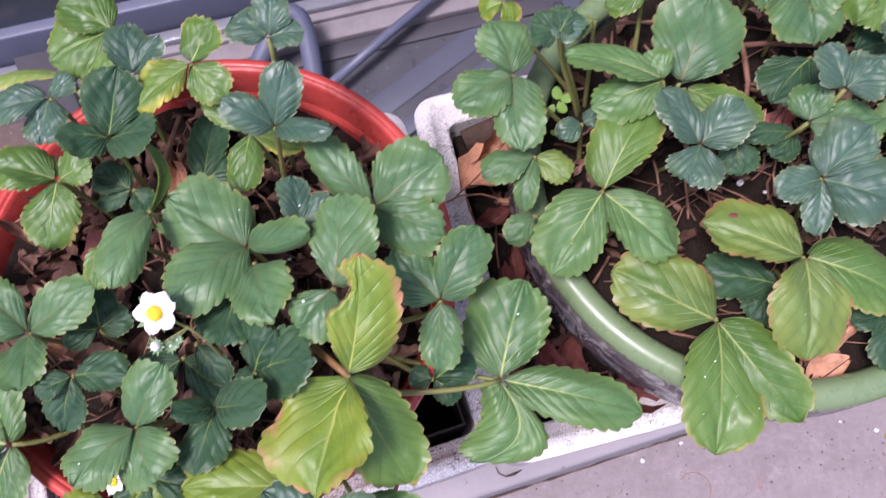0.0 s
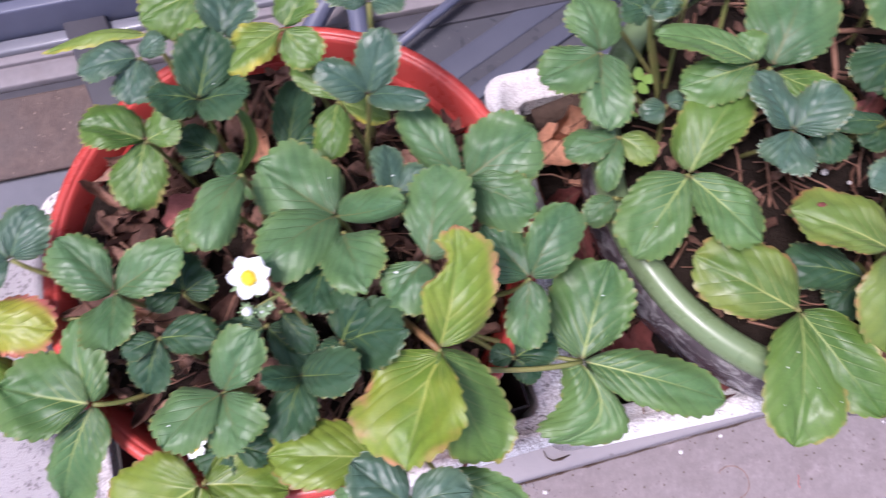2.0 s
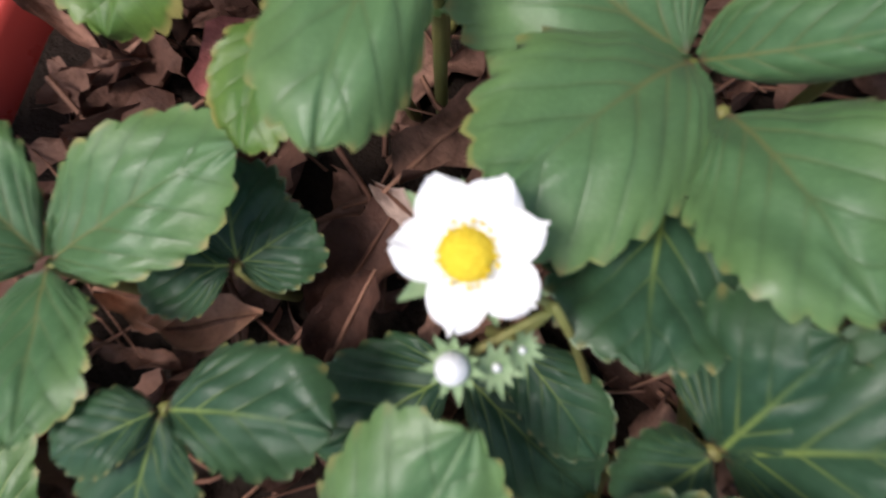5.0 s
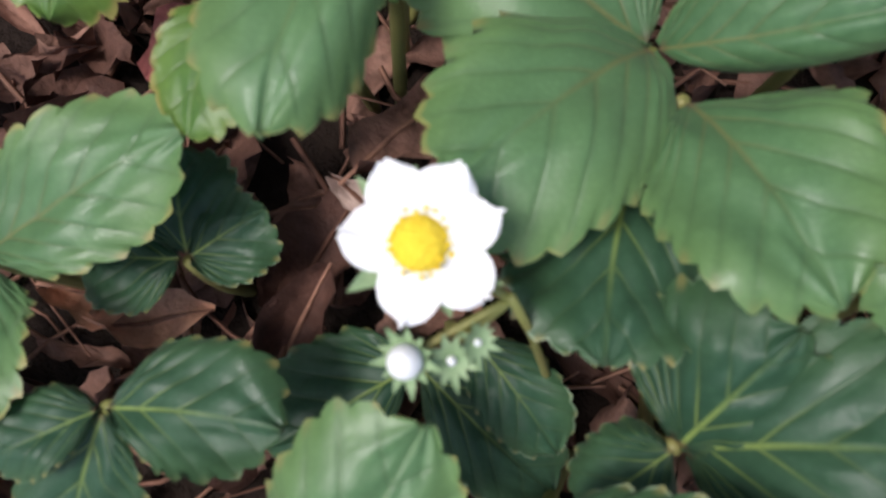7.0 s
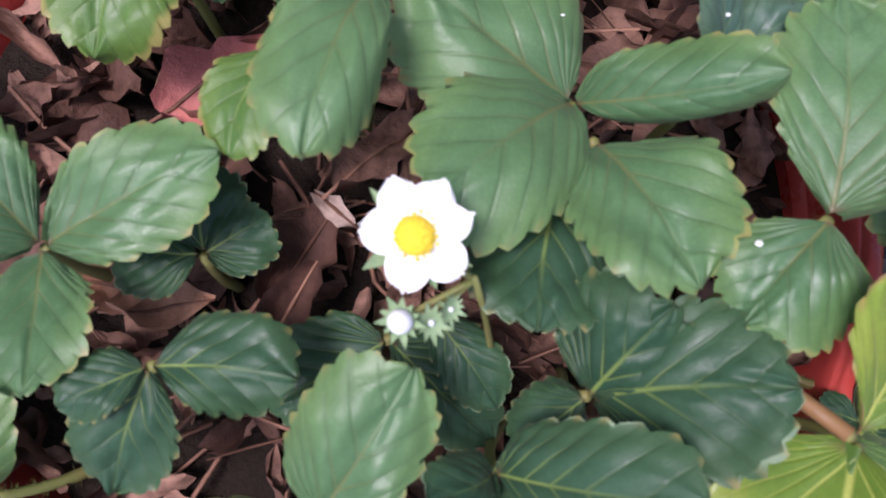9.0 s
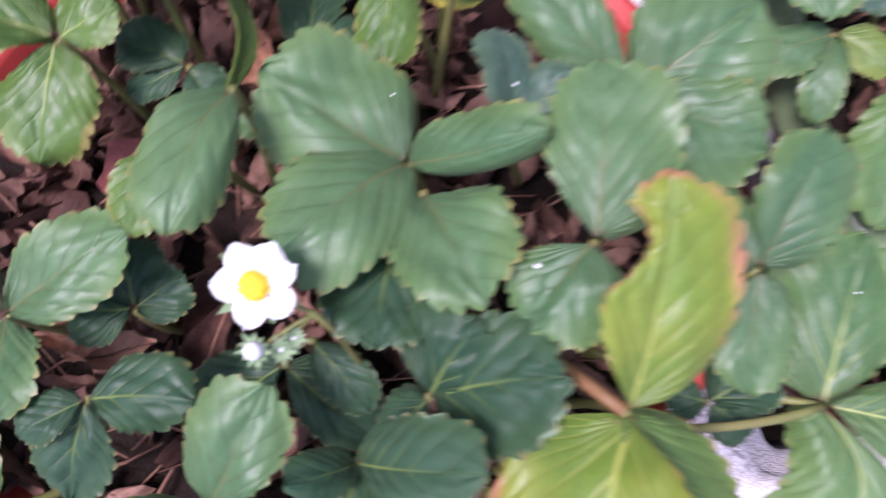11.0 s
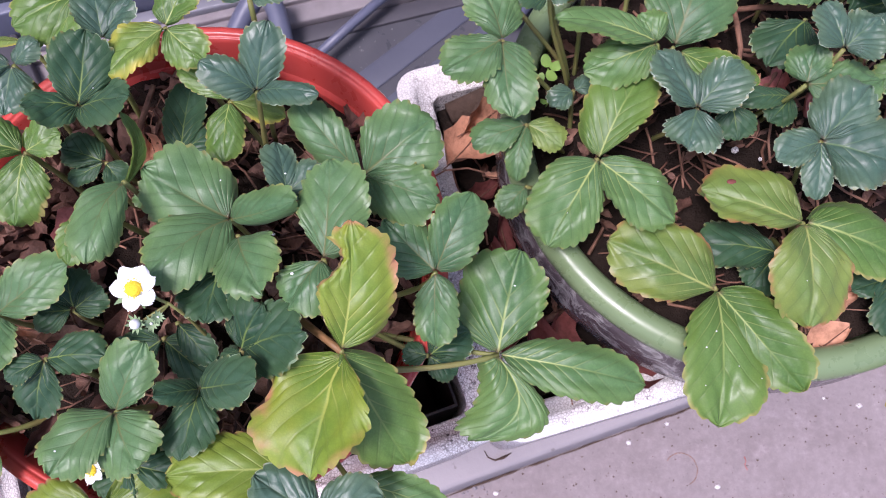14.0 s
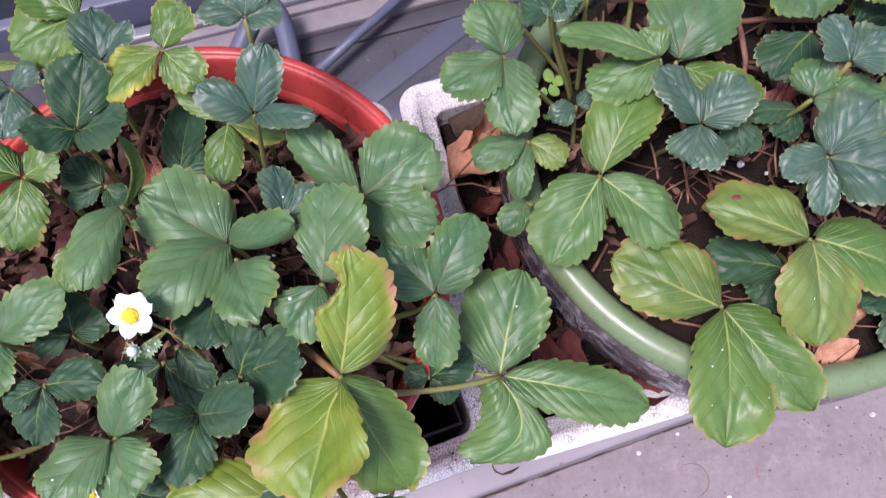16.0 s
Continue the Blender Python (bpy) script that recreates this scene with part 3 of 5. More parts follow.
soil_disc("soil", "dark crumbly potting soil in the red pot", RC, 0.1530, 0.728, 0.714, TIP)
soil_disc("soil", "dark crumbly potting soil in the green pot", GC, 0.177, 0.672, 0.665)
bm = block((0.350, 0.278, 0.112), (*along(13, 0.262, 0.200), 0.47), 13, 0.0)
bmesh.ops.subdivide_edges(bm, edges=list(bm.edges), cuts=16, use_grid_fill=True)
for v in bm.verts:
    if v.co.z > 0.56:
        v.co.z += 0.010 * noise.noise(v.co * 30) + 0.004 * noise.noise(v.co * 90) - 0.008
tagged(part("soil", bm, SOIL), "dark soil filling the styrofoam box round the green pot", "soil", kind="stuff")


def dry_leaf_verts(rng, at, length, width, heading, tilt, curl):
    """Vertices and faces of one curled dry leaf."""
    nl, nw = 7, 4
    turn = Matrix.Translation(at) @ Euler((rng.uniform(-tilt, tilt), rng.uniform(-tilt, tilt), heading)).to_matrix().to_4x4()
    verts, faces = [], []
    wave = rng.uniform(0, 6)
    for i in range(nl + 1):
        s = i / nl
        h = width / 2 * (math.sin(math.pi * min(1, s * 0.94 + 0.03)) ** 0.75)
        for j in range(nw + 1):
            a = j / nw * 2 - 1
            z = curl * length * (a * a * 0.55 + (s - 0.5) ** 2 * 0.9) + 0.09 * length * math.sin(5 * s + wave + a * 2.4) + rng.uniform(-0.03, 0.03) * length
            rag = 1 + (rng.uniform(-0.45, 0.2) if abs(a) == 1 else 0)
            verts.append(turn @ Vector(((s - 0.5) * length + rng.uniform(-0.02, 0.02) * length, a * h * rag * (1 - 0.3 * abs(curl)), z)))
    for i in range(nl):
        for j in range(nw):
            k = i * (nw + 1) + j
            faces.append((k, k + 1, k + nw + 2, k + nw + 1))
    return verts, faces


def litter(name, label, seed, count, place, material, size=(0.018, 0.042), flat=0.5):
    rng = random.Random(seed)
    verts, faces = [], []
    for _ in range(count):
        length = rng.uniform(*size)
        v, f = dry_leaf_verts(rng, place(rng), length, length * rng.uniform(0.3, 0.62), rng.uniform(0, 6.3), flat, rng.uniform(-0.5, 0.6))
        faces += [tuple(i + len(verts) for i in q) for q in f]
        verts += v
    return tagged(mesh_part(name, verts, faces, material), label, "leaf litter", kind="stuff")


def straw(name, label, seed, count, place, material, thick=1.0):
    rng = random.Random(seed)
    verts, faces = [], []
    for _ in range(count):
        p = place(rng)
        a, length, r = rng.uniform(0, 6.3), rng.uniform(0.02, 0.06), rng.uniform(0.0003, 0.0010) * thick
        d = Vector((math.cos(a), math.sin(a), rng.uniform(-0.25, 0.35))).normalized()
        side, up = Vector((-d.y, d.x, 0)).normalized() * r, Vector((0, 0, r))
        bend = Vector((-d.y, d.x, 0)) * rng.uniform(-0.006, 0.006)
        base = len(verts)
        for s in range(4):
            c = p + d * length * (s / 3 - 0.5) + bend * (4 * (s / 3) * (1 - s / 3))
            verts += [c + side, c + up, c - side, c - up]
        for s in range(3):
            for k in range(4):
                i = base + 4 * s
                faces.append((i + k, i + (k + 1) % 4, i + 4 + (k + 1) % 4, i + 4 + k))
    return tagged(mesh_part(name, verts, faces, material), label, "straw", kind="stuff")


def on_disc(centre, r, z_mid, z_edge, lift, tip=Vector()):
    def place(rng):
        q, a = math.sqrt(rng.random()), rng.uniform(0, 6.3)
        d = Vector((r * q * math.cos(a), r * q * math.sin(a), 0))
        return Vector((*centre, 0)) + d + Vector((0, 0, z_mid + (z_edge - z_mid) * q * q + rng.uniform(0.001, lift) + tip.dot(d)))
    return place


def in_box(rng):
    while True:
        u, v = rng.uniform(0.098, 0.43), rng.uniform(0.072, 0.322)
        x, y = along(13, u, v)
        if (x - GC[0]) ** 2 + (y - GC[1]) ** 2 > 0.170 ** 2:
            return Vector((x, y, 0.578 + rng.uniform(0, 0.006)))


litter("leaf_litter", "brown crumbled dry leaves over the red pot's soil", 3, 420, on_disc(RC, 0.150, 0.729, 0.716, 0.014, TIP), DEAD, (0.010, 0.038), 0.7)
straw("dry_straw", "thin dry stalks among the litter in the red pot", 4, 190, on_disc(RC, 0.138, 0.736, 0.714, 0.014, TIP), TWIG)
litter("leaf_litter", "brown dry leaf scraps over the green pot's soil", 5, 210, on_disc(GC, 0.170, 0.672, 0.666, 0.008), DEAD, (0.007, 0.026), 0.7)
straw("dry_straw", "thin reddish dry stalks in the green pot", 6, 190, on_disc(GC, 0.164, 0.676, 0.668, 0.010), TWIG, 1.5)
litter("leaf_litter", "brown leaf scraps on the soil of the styrofoam box", 7, 50, in_box, DEAD, (0.012, 0.03))
straw("dry_straw", "thin dry stalks on the soil of the styrofoam box", 8, 26, in_box, TWIG)


def dry_leaf(at, length, width, heading, material, words, seed, curl=0.35, tilt=0.25):
    v, f = dry_leaf_verts(random.Random(seed), Vector(at), length, width, radians(heading), tilt, curl)
    ob = tagged(empty("dry_leaf", at), words, "dry leaf", "fallen leaves")
    mesh_part("blade", v, f, material, ob)
    spine = [p + Vector((0, 0, 0.0004)) for p in v[2::5]]
    spine.insert(0, spine[0] * 2 - spine[1])
    part("midrib", tube(spine, [0.0006] + [0.0007] * 5 + [0.0004] * 3, 6), TWIG, ob, "thin brown midrib")
    return ob


dry_leaf((-0.2307, 0.1862, 0.748), 0.044, 0.034, 40, DEAD_RED, "reddish dry fallen leaf lying on the red pot's litter", 11, 0.2)
dry_leaf((-0.196, 0.128, 0.752), 0.040, 0.024, 60, DEAD, "brown curled dry leaf in the red pot's litter", 12)
dry_leaf((-0.160, 0.148, 0.755), 0.042, 0.022, 75, DEAD, "brown veined dry leaf leaning in the red pot", 13)
dry_leaf((-0.236, 0.108, 0.752), 0.030, 0.017, 10, DEAD_TAN, "pale tan dry leaf in the red pot's litter", 14)
dry_leaf((-0.186, 0.141, 0.758), 0.018, 0.009, -40, DEAD_PALE, "small pale dry leaf in the red pot's litter", 15)
dry_leaf((-0.176, 0.257, 0.738), 0.030, 0.022, 50, DEAD_TAN, "tan crumpled dry leaf in the red pot's litter", 16, 0.6)
dry_leaf((-0.190, 0.231, 0.738), 0.034, 0.024, 110, DEAD_TAN, "tan dry leaf in the red pot's litter", 17, 0.5)
dry_leaf((-0.086, 0.255, 0.728), 0.034, 0.024, 20, DEAD, "brown crumpled dry leaf near the red rim", 18, 0.6)
dry_leaf((0.034, 0.300, 0.606), 0.060, 0.050, 50, DEAD_TAN, "orange-tan curled dry leaf on the box soil", 19, 0.25)
dry_leaf((0.050, 0.322, 0.606), 0.050, 0.034, 35, DEAD_TAN, "orange-tan broken dry leaf on the box soil", 20, 0.6)
dry_leaf((0.043, 0.253, 0.598), 0.040, 0.022, 30, DEAD_WINE, "dark reddish dry leaf on the box soil", 21, 0.5)
dry_leaf((0.058, 0.215, 0.596), 0.040, 0.020, 95, DEAD_WINE, "dark reddish dry leaf on the box soil", 22, 0.5)
dry_leaf((0.098, 0.108, 0.598), 0.062, 0.034, 95, DEAD_WINE, "dark red curled dry leaf on the box soil", 23, 0.5)
dry_leaf((0.080, 0.114, 0.600), 0.060, 0.030, 110, DEAD_WINE, "dark red curled dry leaf on the box soil", 24, 0.6)
dry_leaf((0.132, 0.092, 0.598), 0.078, 0.042, -8, DEAD_WINE, "broad dark red dry leaf on the box soil", 25, 0.3)
dry_leaf((0.286, 0.128, 0.674), 0.046, 0.030, 15, DEAD_TAN, "tan dry leaf on the green pot's soil", 26, 0.3)
dry_leaf((0.150, 0.268, 0.687), 0.046, 0.026, 20, DEAD, "brown dry leaf on the green pot's soil", 27, 0.3)
dry_leaf((0.245, 0.285, 0.700), 0.034, 0.012, 60, DEAD_TAN, "pinkish tan dry leaf strip in the green pot", 28, 0.3)
dry_leaf((0.200, 0.338, 0.687), 0.050, 0.022, 20, DEAD, "brown dry leaf on the green pot's soil", 29, 0.3)
dry_leaf((0.060, 0.140, 0.598), 0.060, 0.034, 70, DEAD_WINE, "dark wine-red dry leaf on the box soil", 34, 0.4)
dry_leaf((0.052, 0.180, 0.598), 0.056, 0.028, 100, DEAD_WINE, "dark wine-red dry leaf by the styrofoam wall", 35, 0.4)
dry_leaf((-0.1768, 0.1602, 0.756), 0.036, 0.024, 48, DEAD, "brown veined dry leaf behind the flower", 36, 0.3)
dry_leaf((-0.1979, 0.1093, 0.758), 0.034, 0.024, 62, DEAD, "brown folded dry leaf standing in the red pot", 37, 0.6)
dry_leaf((-0.2491, 0.1127, 0.757), 0.026, 0.018, -8, DEAD_TAN, "pale tan torn dry leaf in the red pot", 38, 0.3)
curl = [(0.0479, 0.0559, 0.3312), (0.0510, 0.0485, 0.3312), (0.0587, 0.0450, 0.3315), (0.0681, 0.0473, 0.3322), (0.0778, 0.0521, 0.3310)]
tagged(part("leaf_scrap", tube(curl, [0.0004, 0.0007, 0.0009, 0.0017, 0.0003], 6), BARK), "thin dark curled leaf scrap lying on the low block", "scrap")

bark = tagged(part("bark_piece", tube([(*along(13, 0.094, 0.326), 0.588), (*along(13, 0.135, 0.330), 0.590), (*along(13, 0.22, 0.328), 0.588)], [0.010, 0.013, 0.011], 9), BARK), "rough dark brown bark piece along the box wall", "bark")


dry_leaf((0.056, 0.2646, 0.608), 0.020, 0.011, -5, DEAD_TAN, "pale curled dry scrap over the box soil", 30, 0.7)
dry_leaf((0.281, 0.0962, 0.668), 0.040, 0.028, 30, DEAD_TAN, "tan dry leaf on the green pot's soil", 31, 0.3)
dry_leaf((0.270, 0.293, 0.688), 0.034, 0.026, 60, DEAD_RED, "pinkish dry leaf leaning in the green pot", 32, 0.4)
dry_leaf((0.068, 0.300, 0.610), 0.036, 0.026, -60, DEAD_RED, "reddish dry leaf against the green pot", 33, 0.4)


def stick(words, points, r, material=None):
    tagged(part("twig", tube(points, [r * k for k in (0.9, 1.0, 0.95, 0.8)], 7), material or TWIG), words, "twig", "dry twigs")


stick("reddish-brown dry twig standing in the red pot", [(-0.208, 0.247, 0.725), (-0.204, 0.252, 0.742), (-0.196, 0.263, 0.754), (-0.187, 0.276, 0.766)], 0.0022)
stick("long brown dry twig lying over the green pot", [(0.232, 0.366, 0.692), (0.265, 0.3635, 0.70), (0.311, 0.3604, 0.70), (0.372, 0.352, 0.694)], 0.0024)
stick("pinkish-brown broken twig in the green pot", [(0.281, 0.321, 0.701), (0.276, 0.315, 0.698), (0.269, 0.305, 0.693), (0.261, 0.295, 0.686)], 0.0030)
stick("upright brown dry twig in the green pot", [(0.245, 0.372, 0.70), (0.247, 0.350, 0.698), (0.248, 0.330, 0.694), (0.246, 0.312, 0.684)], 0.0024)
stick("thick reddish old leaf stalk in the green pot", [(0.2891, 0.2811, 0.705), (0.2907, 0.2786, 0.6983), (0.2923, 0.2761, 0.6917), (0.294, 0.2736, 0.685)], 0.0032, DEAD_RED)
stick("thin reddish dry runner along the green pot", [(0.1449, 0.3866, 0.7), (0.1566, 0.3869, 0.7), (0.1684, 0.3873, 0.7), (0.1801, 0.3876, 0.7)], 0.0015)
stick("reddish-brown dry runner hanging over the box wall", [(-0.0388, 0.0492, 0.765), (-0.0362, 0.0401, 0.735), (-0.0361, 0.0316, 0.700), (-0.0433, 0.0222, 0.645)], 0.0019, DEAD_WINE)
stick("thin grey bent twig over the box soil", [(0.000, 0.270, 0.603), (0.012, 0.275, 0.606), (0.032, 0.277, 0.604), (0.066, 0.268, 0.598)], 0.0009)
stick("thin grey bent twig over the box soil", [(0.018, 0.276, 0.605), (0.021, 0.262, 0.603), (0.026, 0.252, 0.598), (0.027, 0.240, 0.590)], 0.0009)


# ---- strawberry plants ----
def plants(pot_words, crowns):
    made = []
    for c in crowns:
        ob = tagged(empty("strawberry_plant", c), "strawberry plant with toothed three-part leaves in the " + pot_words, "plant", "plants in the " + pot_words)
        bm = tube([Vector(c) + Vector((0, 0, d)) for d in (-0.03, -0.01, 0.006, 0.014)], [0.007, 0.0085, 0.007, 0.003], 9)
        part("crown", bm, BARK, ob, "short brown rootstock")
        made.append(ob)
    return made


red_plants = plants("red pot", [(-0.20, 0.21, 0.728), (-0.10, 0.20, 0.726), (-0.20, 0.10, 0.726), (-0.09, 0.11, 0.724)])
green_plants = plants("green pot", [(0.13, 0.29, 0.666), (0.24, 0.31, 0.668), (0.33, 0.24, 0.666)])
leaf_rng, hair_rng = random.Random(42), random.Random(43)
OUTLINE_S = np.array((0.0, 0.03, 0.08, 0.17, 0.28, 0.40, 0.52, 0.64, 0.75, 0.84, 0.91, 0.96, 0.99, 1.0))
OUTLINE_W = np.array((0.04, 0.18, 0.40, 0.68, 0.87, 0.97, 1.0, 0.99, 0.93, 0.82, 0.66, 0.46, 0.24, 0.0))


def edge_line(length, width, full, count):
    """Points (out, along) of one half's smooth edge at even steps; full above 0 swells the half near the base."""
    s = np.linspace(0, 1, 241)
    w = np.interp(s, OUTLINE_S, OUTLINE_W) ** (1 - 0.45 * full) * (1 + 0.16 * full)
    w = np.convolve(np.pad(w, 6, mode="edge"), np.ones(13) / 13, mode="valid") * (1 - s ** 40)
    out, run = w * width / 2, s * length - 0.10 * full * length * np.sin(np.pi * s) * (1 - s)
    steps = np.concatenate(([0.0], np.cumsum(np.hypot(np.diff(out), np.diff(run)))))
    at = np.linspace(0, steps[-1], count + 1)
    return np.interp(at, steps, out), np.interp(at, steps, run)


def bent(reach, angle):
    """How far out and how far down a strip of that reach comes when it bends evenly through an angle."""
    if abs(angle) < 1e-3:
        return reach, 0.0
    return reach * math.sin(angle) / angle, reach * (1 - math.cos(angle)) / angle


def leaflet(base, tip, width, turn, tone, parent, bite=0, lean=0.0, left=None, right=None, arch=None, bow=0.0, slim=1.0, under=False):
    """One toothed leaflet from its base to its tip, pleated along its veins, each of which ends in a tooth. bite: an eaten notch on one side;
    lean: which half is the fuller one; left, right: degrees by which the halves bend down; arch: rise of the midrib; bow: its sideways curve."""
    base, tip = Vector(base), Vector(tip)
    axis = tip - base
    length = axis.length
    y = axis.normalized()
    up = Vector((0, 0, 1)) - y * y.z
    up = (Matrix.Rotation(radians(turn + leaf_rng.uniform(-13, 13)), 3, y) @ up.normalized()).normalized()
    x = y.cross(up)
    rng = leaf_rng
    rise = rng.uniform(0.02, 0.12) if arch is None else arch
    trough = rng.uniform(0.12, 0.46)
    bends = [radians(v if v is not None else rng.uniform(0, 36)) for v in (left, right)]
    curve = bow + rng.uniform(-0.035, 0.035)
    ripple, seed = rng.uniform(0, 6.3), rng.uniform(0, 50)
    pleat = rng.uniform(0.8, 1.25) * {"d": 0.0007, "b": 0.0008, "g": 0.0006, "y": 0.0006}.get(tone, 0.0004) * min(1.0, width / 0.036)
    teeth = 11 if width > 0.034 else 9
    rows, half = 7 * teeth, 14 if width > 0.024 else 10
    sides = [edge_line(length, width * slim, f, rows) for f in (-lean, lean)]
    cut = [[rng.uniform(0.75, 1.15) for _ in range(teeth + 1)] for _ in range(2)]
    bm = bmesh.new()
    veins, blade = bm.loops.layers.uv.new("veins"), bm.loops.layers.uv.new("blade")
    grid, flat = [], []
    for i in range(rows + 1):
        u = i / rows
        phase = teeth * u
        saw = phase % 1.0
        bump = (saw / 0.74) ** 0.62 if saw < 0.74 else ((1 - saw) / 0.26) ** 0.9
        row, spots = [], []
        for j in range(-half, half + 1):
            a = j / half
            side, k = abs(a), 1 if a > 0 else 0
            out, run = sides[k]
            e_w, e_d = out[i], run[i]
            n = min(i + 1, rows) - max(i - 1, 0)
            t_w, t_d = (out[min(i + 1, rows)] - out[max(i - 1, 0)]) / n, (run[min(i + 1, rows)] - run[max(i - 1, 0)]) / n
            t = math.hypot(t_w, t_d) or 1.0
            grow = min(1.0, max(0.0, (u - 0.17) * 7)) * (1 if i < rows else 0.4)
            tooth = 0.056 * min(width, 0.042) * grow * (bump - 0.6) * cut[k][min(teeth, int(phase))]
            reach = max(0.0, (side - 0.8) / 0.2) ** 1.3
            e_w += (t_d * tooth + t_w * abs(tooth) * 0.3) / t * reach
            e_d += (-t_w * tooth + t_d * abs(tooth) * 0.3) / t * reach
            start = sides[0][1][i] * 0.5 + sides[1][1][i] * 0.5 - 1.45 * (sides[0][0][i] + sides[1][0][i]) * 0.5
            start = 0.5 * (start + math.hypot(start, 0.05 * length)) * (1 - u ** 14) + length * u ** 14
            d = start + (e_d - start) * (side ** 0.93)
            w = e_w * side
            s = d / length
            if bite and a * bite > 0 and 0.50 < s < 0.86:
                w *= 1 - (0.68 + 0.06 * math.sin(90 * s)) * math.sin(math.pi * ((s - 0.50) / 0.36) ** 1.35) ** 0.7
            spots.append((math.copysign(w, a) / width + 0.5, s))
            w2, drop = bent(w, bends[k] * side)
            h = trough * w * (1 - 0.75 * side) - drop + rise * length * 4 * s * (1 - s)
            gutter = abs(math.sin(math.pi * (phase - 0.74 + 0.10 * math.sin(7 * a + seed))))
            h += pleat * (gutter ** 0.7 - 0.5) * math.sin(math.pi * min(1.0, 0.12 + 0.80 * side)) * min(1.0, 3 * (1.05 - s))
            h += 0.045 * width * side ** 2 * math.sin(11 * s + ripple + 2 * k)
            h += 0.14 * width * noise.noise(Vector((a * 1.2 + seed, s * 1.7, seed))) * (0.2 + side)
            h += 0.032 * width * noise.noise(Vector((a * 4 + seed, s * 5, seed)))
            shift = curve * length * 4 * s * (1 - s)
            row.append(base + x * (math.copysign(w2, a) + shift) + y * d + up * h)
        grid.append(row)
        flat.append(spots)
    layers = [(0.0, 0)] + ([(-0.0006, 1)] if under else [])
    for sink, slot in layers:
        vs = [[bm.verts.new(p + up * sink) for p in row] for row in grid]
        for i in range(rows):
            for j in range(2 * half):
                f = bm.faces.new((vs[i][j], vs[i][j + 1], vs[i + 1][j + 1], vs[i + 1][j]))
                f.material_index = slot
                for loop, (di, dj) in zip(f.loops, ((0, 0), (0, 1), (1, 1), (1, 0))):
                    loop[veins].uv = ((j + dj) / (2 * half), teeth * (i + di) / rows)
                    loop[blade].uv = flat[i + di][j + dj]
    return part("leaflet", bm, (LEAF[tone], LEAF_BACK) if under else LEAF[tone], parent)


def leaf(plant, tone, joint, *leaflets):
    """A leaf on its stalk: the stalk rises from the plant's crown to the joint, where the leaflets meet."""
    joint = Vector(joint)
    crown = Vector(plant.location)
    foot = crown.lerp(Vector((joint.x, joint.y, crown.z)), 0.78) + Vector((leaf_rng.uniform(-0.012, 0.012), leaf_rng.uniform(-0.012, 0.012), -0.006))
    pot, reach = (RC, 0.125) if plant in red_plants else (GC, 0.150)
    off = Vector((foot.x - pot[0], foot.y - pot[1], 0))
    if off.length > reach:
        foot -= off * (1 - reach / off.length)
    flat = Vector((joint.x - foot.x, joint.y - foot.y, 0))
    rise = joint.z - foot.z
    a = foot + flat * 0.3 + Vector((0, 0, max(0.015, rise * 0.4)))
    b = joint - flat * 0.14 - Vector((0, 0, max(0.012, rise * 0.42)))
    centre = Vector((0, 0, 0))
    for t in leaflets:
        centre += Vector(t[:3]) - joint
    b -= Vector((centre.x, centre.y, 0)) * 0.12
    line = bezier(foot, a, b, joint - Vector((0, 0, 0.0012)), 10)
    stalk = part("leaf", hairs(tube(line, [0.0019] * 6 + [0.0016] * 4, 7), line, 0.0017, int(2600 * (joint - foot).length), hair_rng), STALK, plant, LEAF_WORDS[tone] + " three-part leaf")
    middle = sum((Vector((t[0] - joint.x, t[1] - joint.y)).normalized() for t in leaflets), Vector((0, 0)))
    for tx, ty, tz, w, turn, *more in leaflets:
        shape = dict(more[-1]) if more and isinstance(more[-1], dict) else {}
        plain = [m for m in more if not isinstance(m, dict)]
        own = plain[1] if len(plain) > 1 else tone
        tip = Vector((tx, ty, tz))
        d = (tip - joint).normalized()
        if len(leaflets) > 1 and middle.length > 0.2:
            aside = middle.normalized().x * d.y - middle.normalized().y * d.x
            shape.setdefault("lean", max(-0.8, min(0.8, -1.1 * aside)))
        leaflet(joint + d * 0.0012, tip, w * 1.17, turn, own, stalk, plain[0] if plain else 0, **shape)
    return stalk


# leaves in the red pot, then in the green pot
leaf(red_plants[1], "m", (-0.1233, 0.1631, 0.803), (-0.1707, 0.1915, 0.819, 0.0456, 0), (-0.1612, 0.1233, 0.826, 0.037, 0), (-0.0801, 0.1594, 0.8377, 0.0232, 25, {"right": 115, "left": 25}))
leaf(red_plants[1], "m", (-0.118, 0.1511, 0.8075), (-0.0984, 0.1088, 0.8277, 0.0341, 0))
leaf(red_plants[3], "m", (-0.0663, 0.1285, 0.826), (-0.0863, 0.1028, 0.8206, 0.0298, 0), (-0.0618, 0.1867, 0.83, 0.0361, 0))
leaf(red_plants[1], "b", (-0.088, 0.1713, 0.818), (-0.0935, 0.2014, 0.824, 0.0196, 15), (-0.0665, 0.1857, 0.824, 0.0222, -15))
leaf(red_plants[1], "m", (-0.0452, 0.1902, 0.797), (-0.002, 0.2187, 0.813, 0.0443, 0), (-0.084, 0.2346, 0.817, 0.0266, 0, {"left": 70}), (-0.0007, 0.1675, 0.801, 0.0332, 0))
leaf(red_plants[3], "m", (-0.0046, 0.129, 0.79), (-0.0339, 0.1604, 0.798, 0.0334, -8), (0.0193, 0.1734, 0.804, 0.0288, 8), (-0.0061, 0.0885, 0.77, 0.0243, 0))
